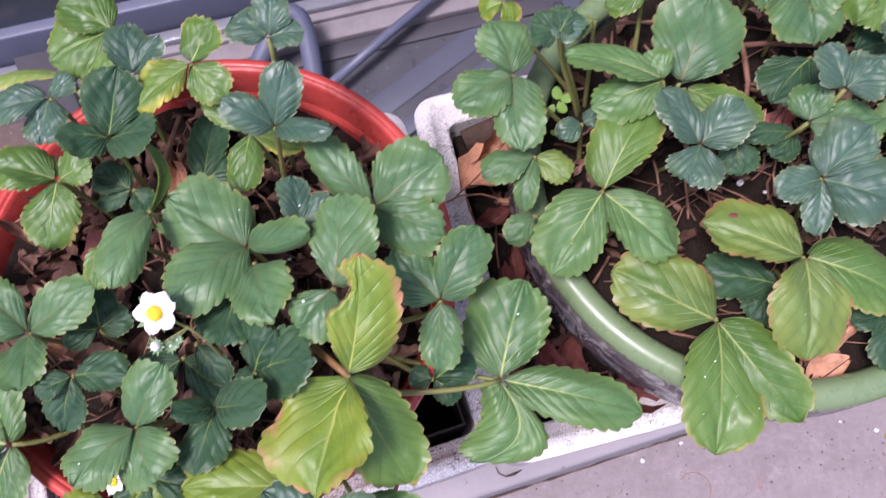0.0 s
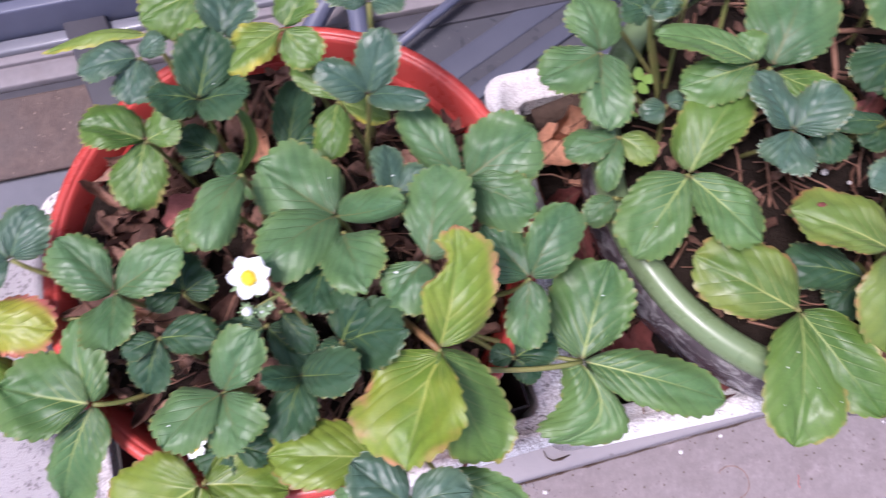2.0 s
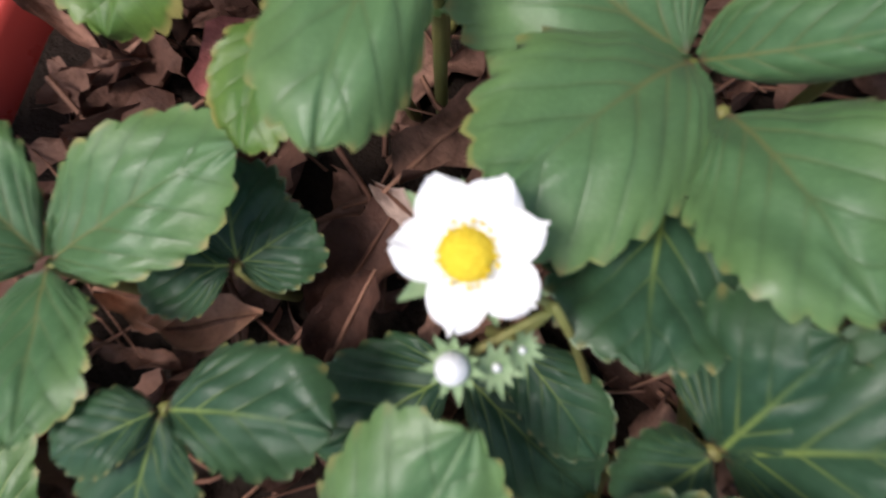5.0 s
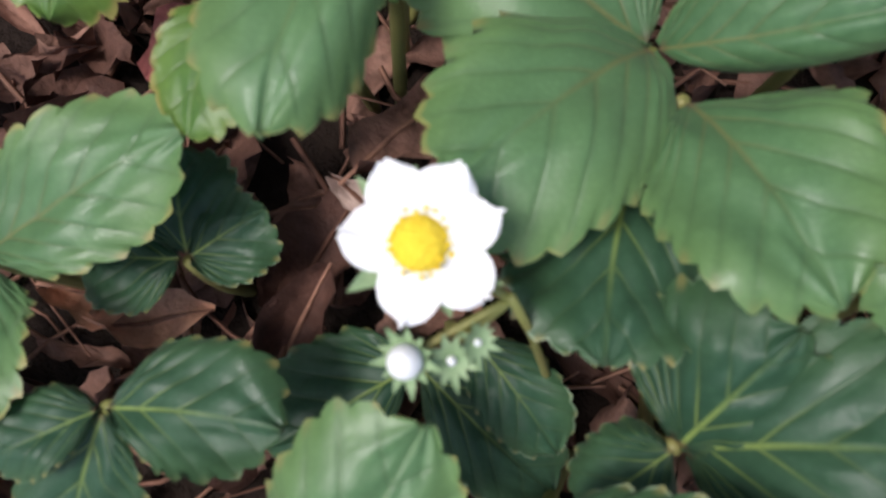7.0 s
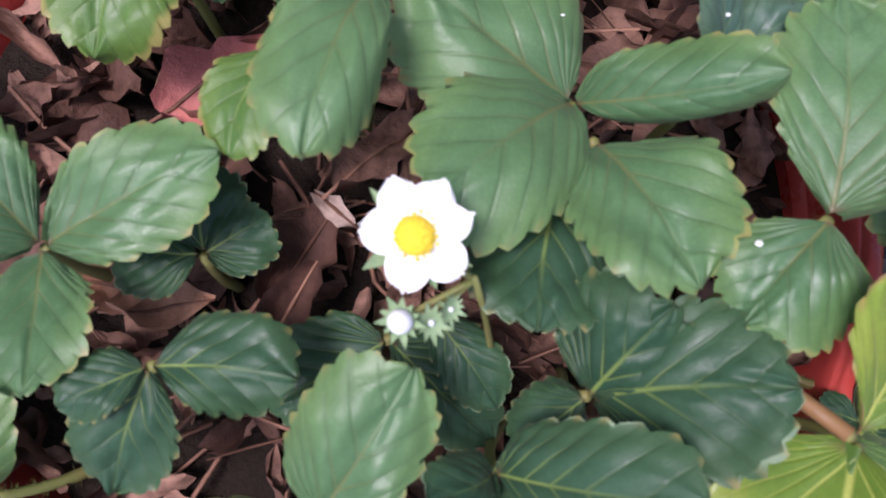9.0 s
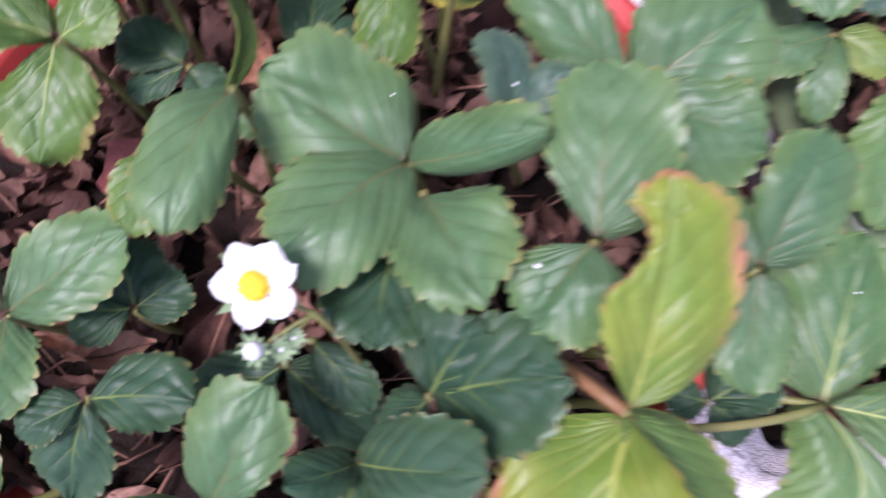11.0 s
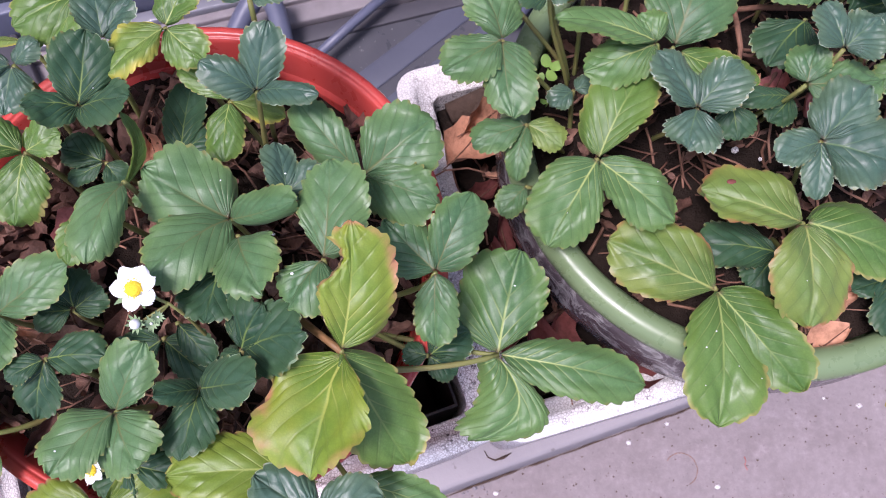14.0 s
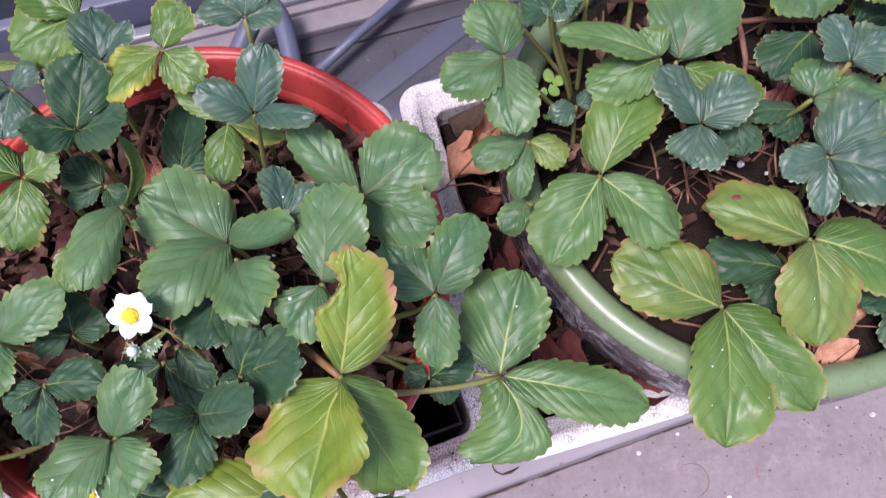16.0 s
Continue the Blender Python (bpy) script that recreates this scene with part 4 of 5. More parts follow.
leaf(red_plants[3], "d", (-0.0110, 0.0883, 0.7420), (0.0162, 0.1028, 0.7420, 0.0264, 0), (0.0071, 0.0780, 0.7340, 0.0161, 0), (-0.0271, 0.0924, 0.7420, 0.0139, 0))
leaf(red_plants[3], "y", (-0.0581, 0.0793, 0.816), (-0.0486, 0.1418, 0.85, 0.0387, 0, -1, {"left": -42, "right": 22, "lean": 0.8}), (-0.0731, 0.0122, 0.818, 0.0580, 28, {"left": 25, "right": -65, "arch": 0.05}), (-0.0251, 0.0206, 0.776, 0.0409, -14, 0, "l"))
leaf(red_plants[3], "g", (0.0333, 0.0871, 0.74), (0.0514, 0.1505, 0.758, 0.0492, 0), (0.1269, 0.0641, 0.734, 0.0335, 10, {"left": 35, "right": 15}), (0.0143, 0.0354, 0.728, 0.0427, 0, {"bow": -0.36}))
leaf(red_plants[3], "d", (-0.1164, 0.0862, 0.797), (-0.0761, 0.0883, 0.8273, 0.0377, 0), (-0.1007, 0.1071, 0.8179, 0.0352, 0), (-0.1318, 0.0716, 0.781, 0.0194, 0))
leaf(red_plants[3], "d", (-0.1391, 0.066, 0.795), (-0.1454, 0.0267, 0.803, 0.0289, 0), (-0.157, 0.0594, 0.819, 0.015, 0), (-0.0999, 0.0625, 0.8337, 0.0249, 0))
leaf(red_plants[2], "m", (-0.1809, 0.0539, 0.806), (-0.1616, 0.0877, 0.8251, 0.0273, 0), (-0.2084, 0.0215, 0.816, 0.0327, 0), (-0.163, 0.0219, 0.816, 0.0345, 0))
leaf(red_plants[2], "d", (-0.2245, 0.086, 0.8), (-0.1884, 0.0846, 0.8076, 0.0232, 0), (-0.2337, 0.0553, 0.7831, 0.0244, 0), (-0.2438, 0.075, 0.8024, 0.0143, 0))
leaf(red_plants[2], "m", (-0.2576, 0.1151, 0.793), (-0.2914, 0.1442, 0.809, 0.0291, 0), (-0.2127, 0.1387, 0.8109, 0.028, 0), (-0.2495, 0.0763, 0.8074, 0.0305, 0))
leaf(red_plants[2], "g", (-0.2753, 0.0508, 0.763), (-0.3335, 0.0592, 0.767, 0.0485, 0), (-0.289, 0.102, 0.775, 0.0255, 0), (-0.3021, -0.0062, 0.723, 0.0334, 0))
leaf(red_plants[2], "b", (-0.3332, 0.1387, 0.781), (-0.3668, 0.1588, 0.787, 0.0286, 0), (-0.3206, 0.1731, 0.789, 0.0294, 0), (-0.3677, 0.1262, 0.775, 0.0271, 0))
leaf(red_plants[2], "r", (-0.3694, 0.1042, 0.748), (-0.4156, 0.1356, 0.756, 0.0291, 0), (-0.4385, 0.0669, 0.738, 0.0325, 0), (-0.315, 0.1013, 0.744, 0.0379, 0))
leaf(red_plants[2], "q", (-0.3811, 0.0872, 0.728), (-0.4163, 0.0123, 0.708, 0.0488, 0), (-0.3481, 0.0443, 0.708, 0.0354, -15, {"left": 60}), (-0.4118, 0.0897, 0.708, 0.0262, 0))
leaf(red_plants[0], "l", (-0.2483, 0.2122, 0.803), (-0.2864, 0.2159, 0.815, 0.0328, 0), (-0.2248, 0.2214, 0.809, 0.0222, 0), (-0.2544, 0.1694, 0.791, 0.0308, 0))
leaf(red_plants[0], "d", (-0.2139, 0.2366, 0.812), (-0.2046, 0.2754, 0.834, 0.0331, 0), (-0.2408, 0.2295, 0.828, 0.0256, 0), (-0.1765, 0.2322, 0.828, 0.0279, 0))
leaf(red_plants[0], "b", (-0.2551, 0.265, 0.815), (-0.2933, 0.2535, 0.815, 0.0234, 0), (-0.2378, 0.2766, 0.821, 0.0168, 0), (-0.2606, 0.2353, 0.807, 0.0283, 0))
leaf(red_plants[0], "l", (-0.2162, 0.3113, 0.82), (-0.2578, 0.2913, 0.816, 0.0376, 0), (-0.2329, 0.2752, 0.808, 0.0238, 0), (-0.2506, 0.3264, 0.83, 0.0327, 0))
leaf(red_plants[0], "b", (-0.2021, 0.2804, 0.8150), (-0.2082, 0.3156, 0.8230, 0.0246, 20), (-0.1834, 0.3044, 0.8230, 0.0206, -20))
leaf(red_plants[1], "l", (-0.1612, 0.2809, 0.825), (-0.1969, 0.2523, 0.819, 0.0278, 0, 0, "k"), (-0.1379, 0.2608, 0.817, 0.0245, 0), (-0.1449, 0.306, 0.835, 0.028, 0))
leaf(red_plants[1], "b", (-0.1048, 0.234, 0.826), (-0.0937, 0.2646, 0.852, 0.0239, 12), (-0.1341, 0.2446, 0.844, 0.0204, -8), (-0.0664, 0.2226, 0.84, 0.0166, 8))
leaf(red_plants[1], "b", (-0.1027, 0.2745, 0.8620), (-0.1251, 0.2886, 0.8620, 0.0245, 0), (-0.0809, 0.2766, 0.8640, 0.0175, 0), (-0.0986, 0.2966, 0.8720, 0.0210, 0))
leaf(red_plants[1], "l", (-0.1291, 0.2473, 0.792), (-0.1321, 0.2075, 0.786, 0.0229, 0), (-0.1613, 0.2701, 0.798, 0.0167, 0), (-0.0955, 0.2403, 0.78, 0.0168, 0, 0, "k"))
leaf(red_plants[0], "l", (-0.1965, 0.1934, 0.782), (-0.1887, 0.2319, 0.812, 0.0097, 70, {"bow": 0.16}))
leaf(red_plants[0], "m", (-0.1777, 0.1933, 0.7920), (-0.1729, 0.1778, 0.7920, 0.0186, 0))
leaf(red_plants[0], "m", (-0.1771, 0.1783, 0.83), (-0.1889, 0.1274, 0.84, 0.0286, 10, {"right": 25, "left": 95, "under": True, "arch": 0.12}))
leaf(red_plants[0], "l", (-0.1952, 0.1662, 0.815), (-0.2085, 0.1345, 0.8176, 0.0185, 12, {"bow": 0.14}))
leaf(red_plants[0], "d", (-0.2098, 0.2150, 0.7780), (-0.2392, 0.2260, 0.7780, 0.0211, 0), (-0.2331, 0.2046, 0.7740, 0.0141, 0), (-0.2019, 0.2026, 0.7700, 0.0156, 0))
leaf(red_plants[2], "d", (-0.2209, 0.1196, 0.7780), (-0.2471, 0.1205, 0.7740, 0.0203, 0), (-0.2035, 0.1319, 0.7810, 0.0188, 0), (-0.2235, 0.1442, 0.7840, 0.0235, 0))
leaf(red_plants[3], "d", (-0.1268, 0.1366, 0.8), (-0.1326, 0.0995, 0.8134, 0.0341, 0))
leaf(red_plants[2], "d", (-0.1565, 0.1065, 0.7860), (-0.1363, 0.0830, 0.7780, 0.0161, 0))
leaf(red_plants[2], "d", (-0.1676, 0.0998, 0.7760), (-0.1995, 0.0793, 0.7720, 0.0255, 0), (-0.1363, 0.0742, 0.7660, 0.0225, 0))
leaf(red_plants[2], "q", (-0.1989, 0.0042, 0.768), (-0.2529, -0.0227, 0.756, 0.0496, 0), (-0.1487, 0.0022, 0.758, 0.0412, 0), (-0.199, -0.0295, 0.758, 0.0297, 0))
leaf(red_plants[3], "m", (-0.0877, 0.0201, 0.79), (-0.1543, 0.0192, 0.8, 0.0374, 0, 0, "q"), (-0.1135, -0.0163, 0.765, 0.0316, 0))
leaf(red_plants[3], "b", (-0.0731, -0.0041, 0.802), (-0.1059, 0.0174, 0.808, 0.0286, 0), (-0.0381, 0.0031, 0.802, 0.0221, 0), (-0.0702, -0.0274, 0.792, 0.0282, 0))
leaf(red_plants[2], "d", (-0.1842, 0.0288, 0.7680), (-0.1976, 0.0086, 0.7640, 0.0274, 0), (-0.1588, 0.0218, 0.7640, 0.0217, 0))
leaf(red_plants[3], "m", (-0.058, 0.0127, 0.77), (-0.0027, -0.009, 0.76, 0.0227, 0, 0, "g"))
leaf(red_plants[0], "g", (-0.2591, 0.2915, 0.8), (-0.3334, 0.2823, 0.79, 0.0192, 30, 0, "k", {"bow": 0.14, "left": 70, "right": 70}))
leaf(red_plants[0], "d", (-0.1656, 0.2223, 0.7680), (-0.1440, 0.2398, 0.7680, 0.0197, 0), (-0.1605, 0.2760, 0.7680, 0.0237, 0))
leaf(green_plants[0], "m", (0.0519, 0.3095, 0.752), (0.0365, 0.3518, 0.76, 0.0373, 0), (0.0087, 0.2866, 0.75, 0.0394, 0), (0.0556, 0.2518, 0.744, 0.0326, 0))
leaf(green_plants[0], "m", (0.067, 0.2545, 0.728), (0.0274, 0.2404, 0.726, 0.0273, 0), (0.0912, 0.2351, 0.728, 0.022, 0, 0, "p"), (0.0582, 0.2154, 0.716, 0.0172, 20))
leaf(green_plants[0], "l", (0.0663, 0.2157, 0.706), (0.0458, 0.197, 0.7, 0.0198, 0, 0, "m"))
leaf(green_plants[0], "g", (0.115, 0.2242, 0.73), (0.1563, 0.2885, 0.744, 0.0413, 0, 0, "l"), (0.0757, 0.1647, 0.718, 0.0435, 0), (0.1651, 0.1773, 0.722, 0.0399, 0))
leaf(green_plants[0], "b", (0.181, 0.2469, 0.756), (0.1539, 0.2858, 0.768, 0.0333, 18), (0.2115, 0.2741, 0.768, 0.0321, -18), (0.1683, 0.2145, 0.758, 0.0353, 0))
leaf(green_plants[0], "g", (0.1606, 0.2991, 0.7560), (0.0898, 0.3222, 0.7580, 0.0331, 8), (0.1094, 0.2865, 0.7420, 0.0356, 0), (0.1493, 0.3202, 0.7620, 0.0254, 0))
leaf(green_plants[0], "m", (0.1769, 0.3046, 0.743), (0.2033, 0.3713, 0.763, 0.0611, 0))
leaf(green_plants[0], "l", (0.1837, 0.3056, 0.733), (0.242, 0.2813, 0.727, 0.0285, 0))
leaf(green_plants[0], "p", (0.1943, 0.1322, 0.702), (0.1199, 0.1706, 0.708, 0.0535, 0), (0.1824, 0.0382, 0.694, 0.0524, 0, 0, "l"), (0.2435, 0.0587, 0.7, 0.0382, 16, 0, "l"))
leaf(green_plants[2], "p", (0.2558, 0.1722, 0.722), (0.1856, 0.2011, 0.72, 0.0438, 0, {"left": 5, "right": 5}), (0.2505, 0.1, 0.71, 0.0555, 0), (0.3273, 0.1385, 0.716, 0.0463, 0, 0, "l"))
leaf(green_plants[2], "d", (0.2473, 0.1601, 0.6930), (0.1885, 0.1688, 0.6930, 0.0365, 0), (0.2236, 0.1367, 0.6850, 0.0294, 0))
leaf(green_plants[2], "b", (0.2635, 0.2200, 0.7530), (0.2309, 0.2083, 0.7510, 0.0222, 0), (0.3113, 0.1991, 0.7530, 0.0487, 0), (0.2983, 0.2535, 0.7650, 0.0367, 0), (0.2583, 0.1826, 0.7390, 0.0196, 0))
leaf(green_plants[1], "m", (0.2588, 0.2611, 0.7580), (0.2671, 0.2861, 0.7680, 0.0269, 0), (0.3117, 0.2619, 0.7580, 0.0313, 0))
leaf(green_plants[1], "b", (0.2774, 0.2748, 0.7800), (0.2661, 0.3060, 0.7880, 0.0285, 15), (0.3024, 0.2923, 0.7880, 0.0337, -15))
leaf(green_plants[1], "d", (0.2804, 0.3264, 0.7380), (0.2477, 0.2919, 0.7300, 0.0435, 0))
leaf(green_plants[2], "b", (0.3201, 0.2260, 0.7430), (0.3511, 0.2351, 0.7470, 0.0317, 0), (0.3477, 0.1888, 0.7390, 0.0434, 0))
leaf(green_plants[2], "b", (0.3244, 0.3089, 0.7680), (0.3401, 0.3319, 0.7740, 0.0325, 0), (0.3133, 0.2845, 0.7640, 0.0307, 0))
leaf(green_plants[2], "d", (0.3276, 0.1384, 0.6930), (0.3174, 0.0935, 0.6850, 0.0317, 0), (0.2949, 0.1292, 0.6930, 0.0205, 0), (0.3617, 0.1549, 0.6990, 0.0467, 0))
leaf(green_plants[1], "d", (0.2631, 0.2683, 0.7280), (0.2209, 0.2656, 0.7280, 0.0191, 0), (0.2439, 0.2498, 0.7240, 0.0209, 0))
leaf(green_plants[1], "d", (0.2127, 0.2575, 0.7400), (0.2142, 0.2321, 0.7340, 0.0267, 0))
leaf(green_plants[0], "b", (0.1072, 0.2888, 0.7130), (0.0894, 0.2758, 0.7130, 0.0175, 0), (0.1228, 0.2926, 0.7130, 0.0158, 0))
leaf(green_plants[2], "l", (0.3696, 0.3092, 0.7630), (0.3341, 0.2623, 0.7530, 0.0484, 0), (0.3349, 0.3169, 0.7690, 0.0387, 0))
leaf(green_plants[2], "m", (0.3607, 0.2801, 0.7430), (0.3193, 0.2666, 0.7390, 0.0299, 0), (0.3597, 0.2465, 0.7370, 0.0289, 0))
leaf(green_plants[2], "q", (0.3746, 0.0546, 0.6680), (0.3337, 0.0270, 0.6480, 0.0539, 0))
leaf(green_plants[0], "q", (0.1149, 0.3515, 0.7580), (0.0946, 0.3454, 0.7480, 0.0174, 0))
leaf(green_plants[0], "b", (0.0882, 0.3436, 0.7680), (0.0731, 0.3343, 0.7680, 0.0212, 0), (0.1010, 0.3310, 0.7680, 0.0212, 0))
leaf(green_plants[0], "d", (0.0855, 0.3332, 0.7680), (0.0638, 0.3387, 0.7740, 0.0270, 0), (0.0944, 0.3496, 0.7760, 0.0297, 0))
leaf(green_plants[0], "y", (0.0482, 0.3739, 0.7520), (0.0310, 0.3673, 0.7420, 0.0197, 0), (0.0564, 0.3599, 0.7420, 0.0169, 0))
leaf(green_plants[1], "m", (0.2790, 0.3832, 0.7480), (0.2831, 0.3365, 0.7400, 0.0518, 0), (0.3085, 0.3701, 0.7540, 0.0448, 0))
leaf(green_plants[1], "l", (0.3459, 0.3782, 0.7550), (0.3154, 0.3500, 0.7450, 0.0410, 0), (0.3497, 0.3399, 0.7450, 0.0410, 0))
leaf(green_plants[2], "d", (0.3638, 0.3496, 0.7220), (0.3265, 0.3434, 0.7160, 0.0389, 0), (0.3454, 0.3207, 0.7120, 0.0315, 0))
leaf(green_plants[1], "m", (0.2492, 0.3944, 0.7450), (0.2568, 0.3677, 0.7370, 0.0298, 0), (0.2226, 0.3907, 0.7510, 0.0347, 0))
leaf(green_plants[0], "l", (0.1593, 0.3893, 0.7420), (0.1289, 0.3794, 0.7340, 0.0210, 0), (0.1699, 0.4038, 0.7500, 0.0286, 0))
leaf(green_plants[1], "l", (0.3088, 0.4094, 0.7500), (0.2872, 0.3964, 0.7440, 0.0361, 0), (0.3367, 0.4026, 0.7440, 0.0361, 0))


part("leaf_stalk", tube(bezier((-0.105, 0.120, 0.745), (-0.098, 0.116, 0.790), (-0.078, 0.097, 0.806), (-0.0584, 0.0795, 0.8145), 10), [0.0026] * 5 + [0.0022] * 5, 8), STALK_RED, red_plants[3], "thick reddish-brown leaf stalk")

over_box = bezier((-0.085, 0.085, 0.735), (-0.050, 0.074, 0.772), (0.000, 0.076, 0.752), (0.0335, 0.0868, 0.7395), 12)
part("leaf_stalk", tube(over_box, [0.0021] * 6 + [0.0018] * 6, 8), STALK, red_plants[3], "olive leaf stalk bent over the rim")


# ---- flowers ----
def flower(plant, at, towards, radius, turns, words, foot=None):
    """An open strawberry flower: petals round a yellow dome, on a green calyx."""
    at, z = Vector(at), Vector(towards).normalized()
    x = (Vector((1, 0, 0)) - z * z.x).normalized()
    y = z.cross(x)
    foot = Vector(foot or Vector(plant.location) + Vector((0, 0, 0.01)))
    stem = part("flower", tube(bezier(foot, foot.lerp(at, 0.4), at - z * 0.014, at - z * 0.004, 10), 0.0009, 7), STALK, plant, words)
    rng = random.Random(5)
    for n_p, a in enumerate(turns):
        c, s = math.cos(radians(a)), math.sin(radians(a))
        d, side = x * c + y * s, -x * s + y * c
        bm = bmesh.new()
        grid = []
        full, long, point = rng.uniform(0.38, 0.45), rng.uniform(0.92, 1.04), rng.uniform(0.0, 0.08)
        for i in range(13):
            q = 0.06 + 0.98 * i / 12
            w = radius * full * math.sqrt(1 - ((q - 0.57) / (0.48 if q > 0.57 else 0.62)) ** 2)
            row = []
            for j in range(-5, 6):
                k = j / 5
                lift = 0.02 * radius * q + 0.22 * radius * q * q * (1 - 0.5 * k * k) + 0.0007 * (n_p % 3) + 0.0006 * math.sin(4 * k + a) * q + 0.0004 * math.sin(9 * k + 7 * q)
                reach = q * long * (1 - 0.03 * math.cos(5 * k + n_p) * q ** 4) + point * (1 - abs(k)) * q ** 4
                row.append(bm.verts.new(at + d * reach * radius + side * w * k + z * (lift - 0.0012)))
            grid.append(row)
        for i in range(12):
            for j in range(10):
                bm.faces.new((grid[i][j], grid[i][j + 1], grid[i + 1][j + 1], grid[i + 1][j]))
        part("petal", bm, PETAL, stem, "white petal")
    bm = bmesh.new()
    bmesh.ops.create_icosphere(bm, subdivisions=4, radius=1)
    for v in bm.verts:
        p = v.co.copy()
        g = 1 + 0.07 * math.sin(31 * p.x + 3) * math.sin(29 * p.y) * math.sin(27 * p.z + 1)
        v.co = at + (x * p.x + y * p.y) * radius * 0.36 * g + z * (p.z * radius * 0.30 * g + 0.0006)
    part("eye", bm, EYE_YELLOW, stem, "yellow domed flower centre")
    bm = bmesh.new()
    for k in range(22):
        a = 6.283 * k / 22
        d = x * math.cos(a) + y * math.sin(a)
        p = at + d * radius * 0.42 + z * 0.001
        q = at + d * radius * rng.uniform(0.34, 0.43) + z * radius * rng.uniform(0.12, 0.26)
        for c0, r in ((q, 0.0006),):
            mat4 = Matrix.Translation(c0)
            bmesh.ops.create_icosphere(bm, subdivisions=1, radius=r * rng.uniform(0.6, 0.95), matrix=mat4)
    part("anther_ring", bm, EYE_YELLOW, stem, "ring of small yellow anthers")
    calyx(stem, at - z * 0.003, z, radius * 1.05, 9)
    return stem


def calyx(parent, at, z, radius, count, cup=0.15):
    x = z.orthogonal().normalized()
    y = z.cross(x)
    bm = bmesh.new()
    for k in range(count):
        a = 6.283 * (k + 0.3) / count
        d, side = x * math.cos(a) + y * math.sin(a), -x * math.sin(a) + y * math.cos(a)
        long = 0.8 + 0.3 * ((k * 7) % 5) / 4
        pts = [(0.0, 0.14), (0.35 * long, 0.20), (0.7 * long, 0.13), (1.0 * long, 0.01)]
        left = [bm.verts.new(at + d * radius * q + side * radius * w + z * radius * cup * q ** 1.5) for q, w in pts]
        mid = [bm.verts.new(at + d * radius * q + z * radius * (cup * q ** 1.5 - 0.06)) for q, w in pts]
        right = [bm.verts.new(at + d * radius * q - side * radius * w + z * radius * cup * q ** 1.5) for q, w in pts]
        for i in range(3):
            bm.faces.new((left[i], mid[i], mid[i + 1], left[i + 1]))
            bm.faces.new((mid[i], right[i], right[i + 1], mid[i + 1]))
    part("calyx", bm, SEPAL, parent, "pointed green sepals")


FORK = (-0.1497, 0.108, 0.824)
flower(red_plants[2], (-0.1639, 0.1132, 0.838), (0.05, -0.16, 1.0), 0.0119, (118, 66, 24, -34, -98, 176), "open white strawberry flower with a yellow centre", FORK)
flower(red_plants[2], (-0.2065, 0.0270, 0.768), (-0.1, -0.25, 1.0), 0.0078, (110, 40, -35, -105, 178), "white strawberry flower half hidden under a leaf", (-0.190, 0.045, 0.74))


def bud(plant, at, z, r, spread):
    at, z = Vector(at), Vector(z).normalized()
    foot = Vector(FORK)
    stem = part("bud", tube(bezier(foot, foot.lerp(at, 0.4), at - z * 0.008, at - z * 0.002, 9), 0.0008, 7), STALK, plant, "small closed white bud in green sepals")
    bm = bmesh.new()
    bmesh.ops.create_icosphere(bm, subdivisions=3, radius=1)
    for v in bm.verts:
        p = v.co.copy()
        v.co = at + Vector((p.x * r * (1.05 - 0.3 * max(0, p.z)), p.y * r * (1.05 - 0.3 * max(0, p.z)), p.z * r * 1.2))
    part("petals", bm, PETAL, stem)
    calyx(stem, at - z * r * 0.9, z, spread, 11, 0.45)
    calyx(stem, at - z * r * 1.2, z, spread * 0.8, 7, -0.1)


bud(red_plants[2], (-0.1655, 0.0965, 0.829), (-0.05, -0.3, 1.0), 0.0027, 0.0056)
bud(red_plants[2], (-0.1585, 0.0975, 0.824), (0.4, -0.3, 1.0), 0.0008, 0.0048)

bud(red_plants[2], (-0.1545, 0.1005, 0.826), (0.7, -0.5, 0.8), 0.0006, 0.0042)
stem_line = [(-0.1497, 0.108, 0.826), (-0.1450, 0.1050, 0.806), (-0.1398, 0.0985, 0.784), (-0.1413, 0.0952, 0.75)]
part("flower_stalk", tube(stem_line, [0.0008, 0.0009, 0.0010, 0.0010], 8), STALK, red_plants[2], "brownish hairy stalk that carries flower and buds")


# ---- weeds, bag, crumbs ----
def seedling(at, turns, size):
    ob = tagged(empty("seedling", at), "tiny pale green round-leaved weed seedling in the pot soil", "seedling", "weed seedlings")
    part("stem", tube([Vector(at), Vector(at) + Vector((0.001, 0, size))], 0.0006, 6), SEEDLING, ob)
    for a in turns:
        d = Vector((math.cos(radians(a)), math.sin(radians(a)), 0.15))
        side = Vector((-d.y, d.x, 0))
        top = Vector(at) + Vector((0.001, 0, size))
        bm = bmesh.new()
        ring = [bm.verts.new(top + d * size * (0.6 + 0.5 * math.cos(t)) + side * size * 0.38 * math.sin(t) + Vector((0, 0, 0.0008 * math.cos(2 * t)))) for t in (6.283 * k / 14 for k in range(14))]
        mid = bm.verts.new(top + d * size * 0.6 + Vector((0, 0, -0.0008)))
        for k in range(14):
            bm.faces.new((ring[k], ring[(k + 1) % 14], mid))
        part("seed_leaf", bm, SEEDLING, ob)


seedling((0.094, 0.323, 0.675), (100, -75, 20), 0.0115)
seedling((0.086, 0.312, 0.675), (70, 200), 0.0085)
seedling((0.092, 0.296, 0.675), (30, 160), 0.006)

bag = tagged(empty("plastic_packet", (-0.50, 0.07, 0.598)), "blue and white printed plastic packet lying on the box lid", "packet")


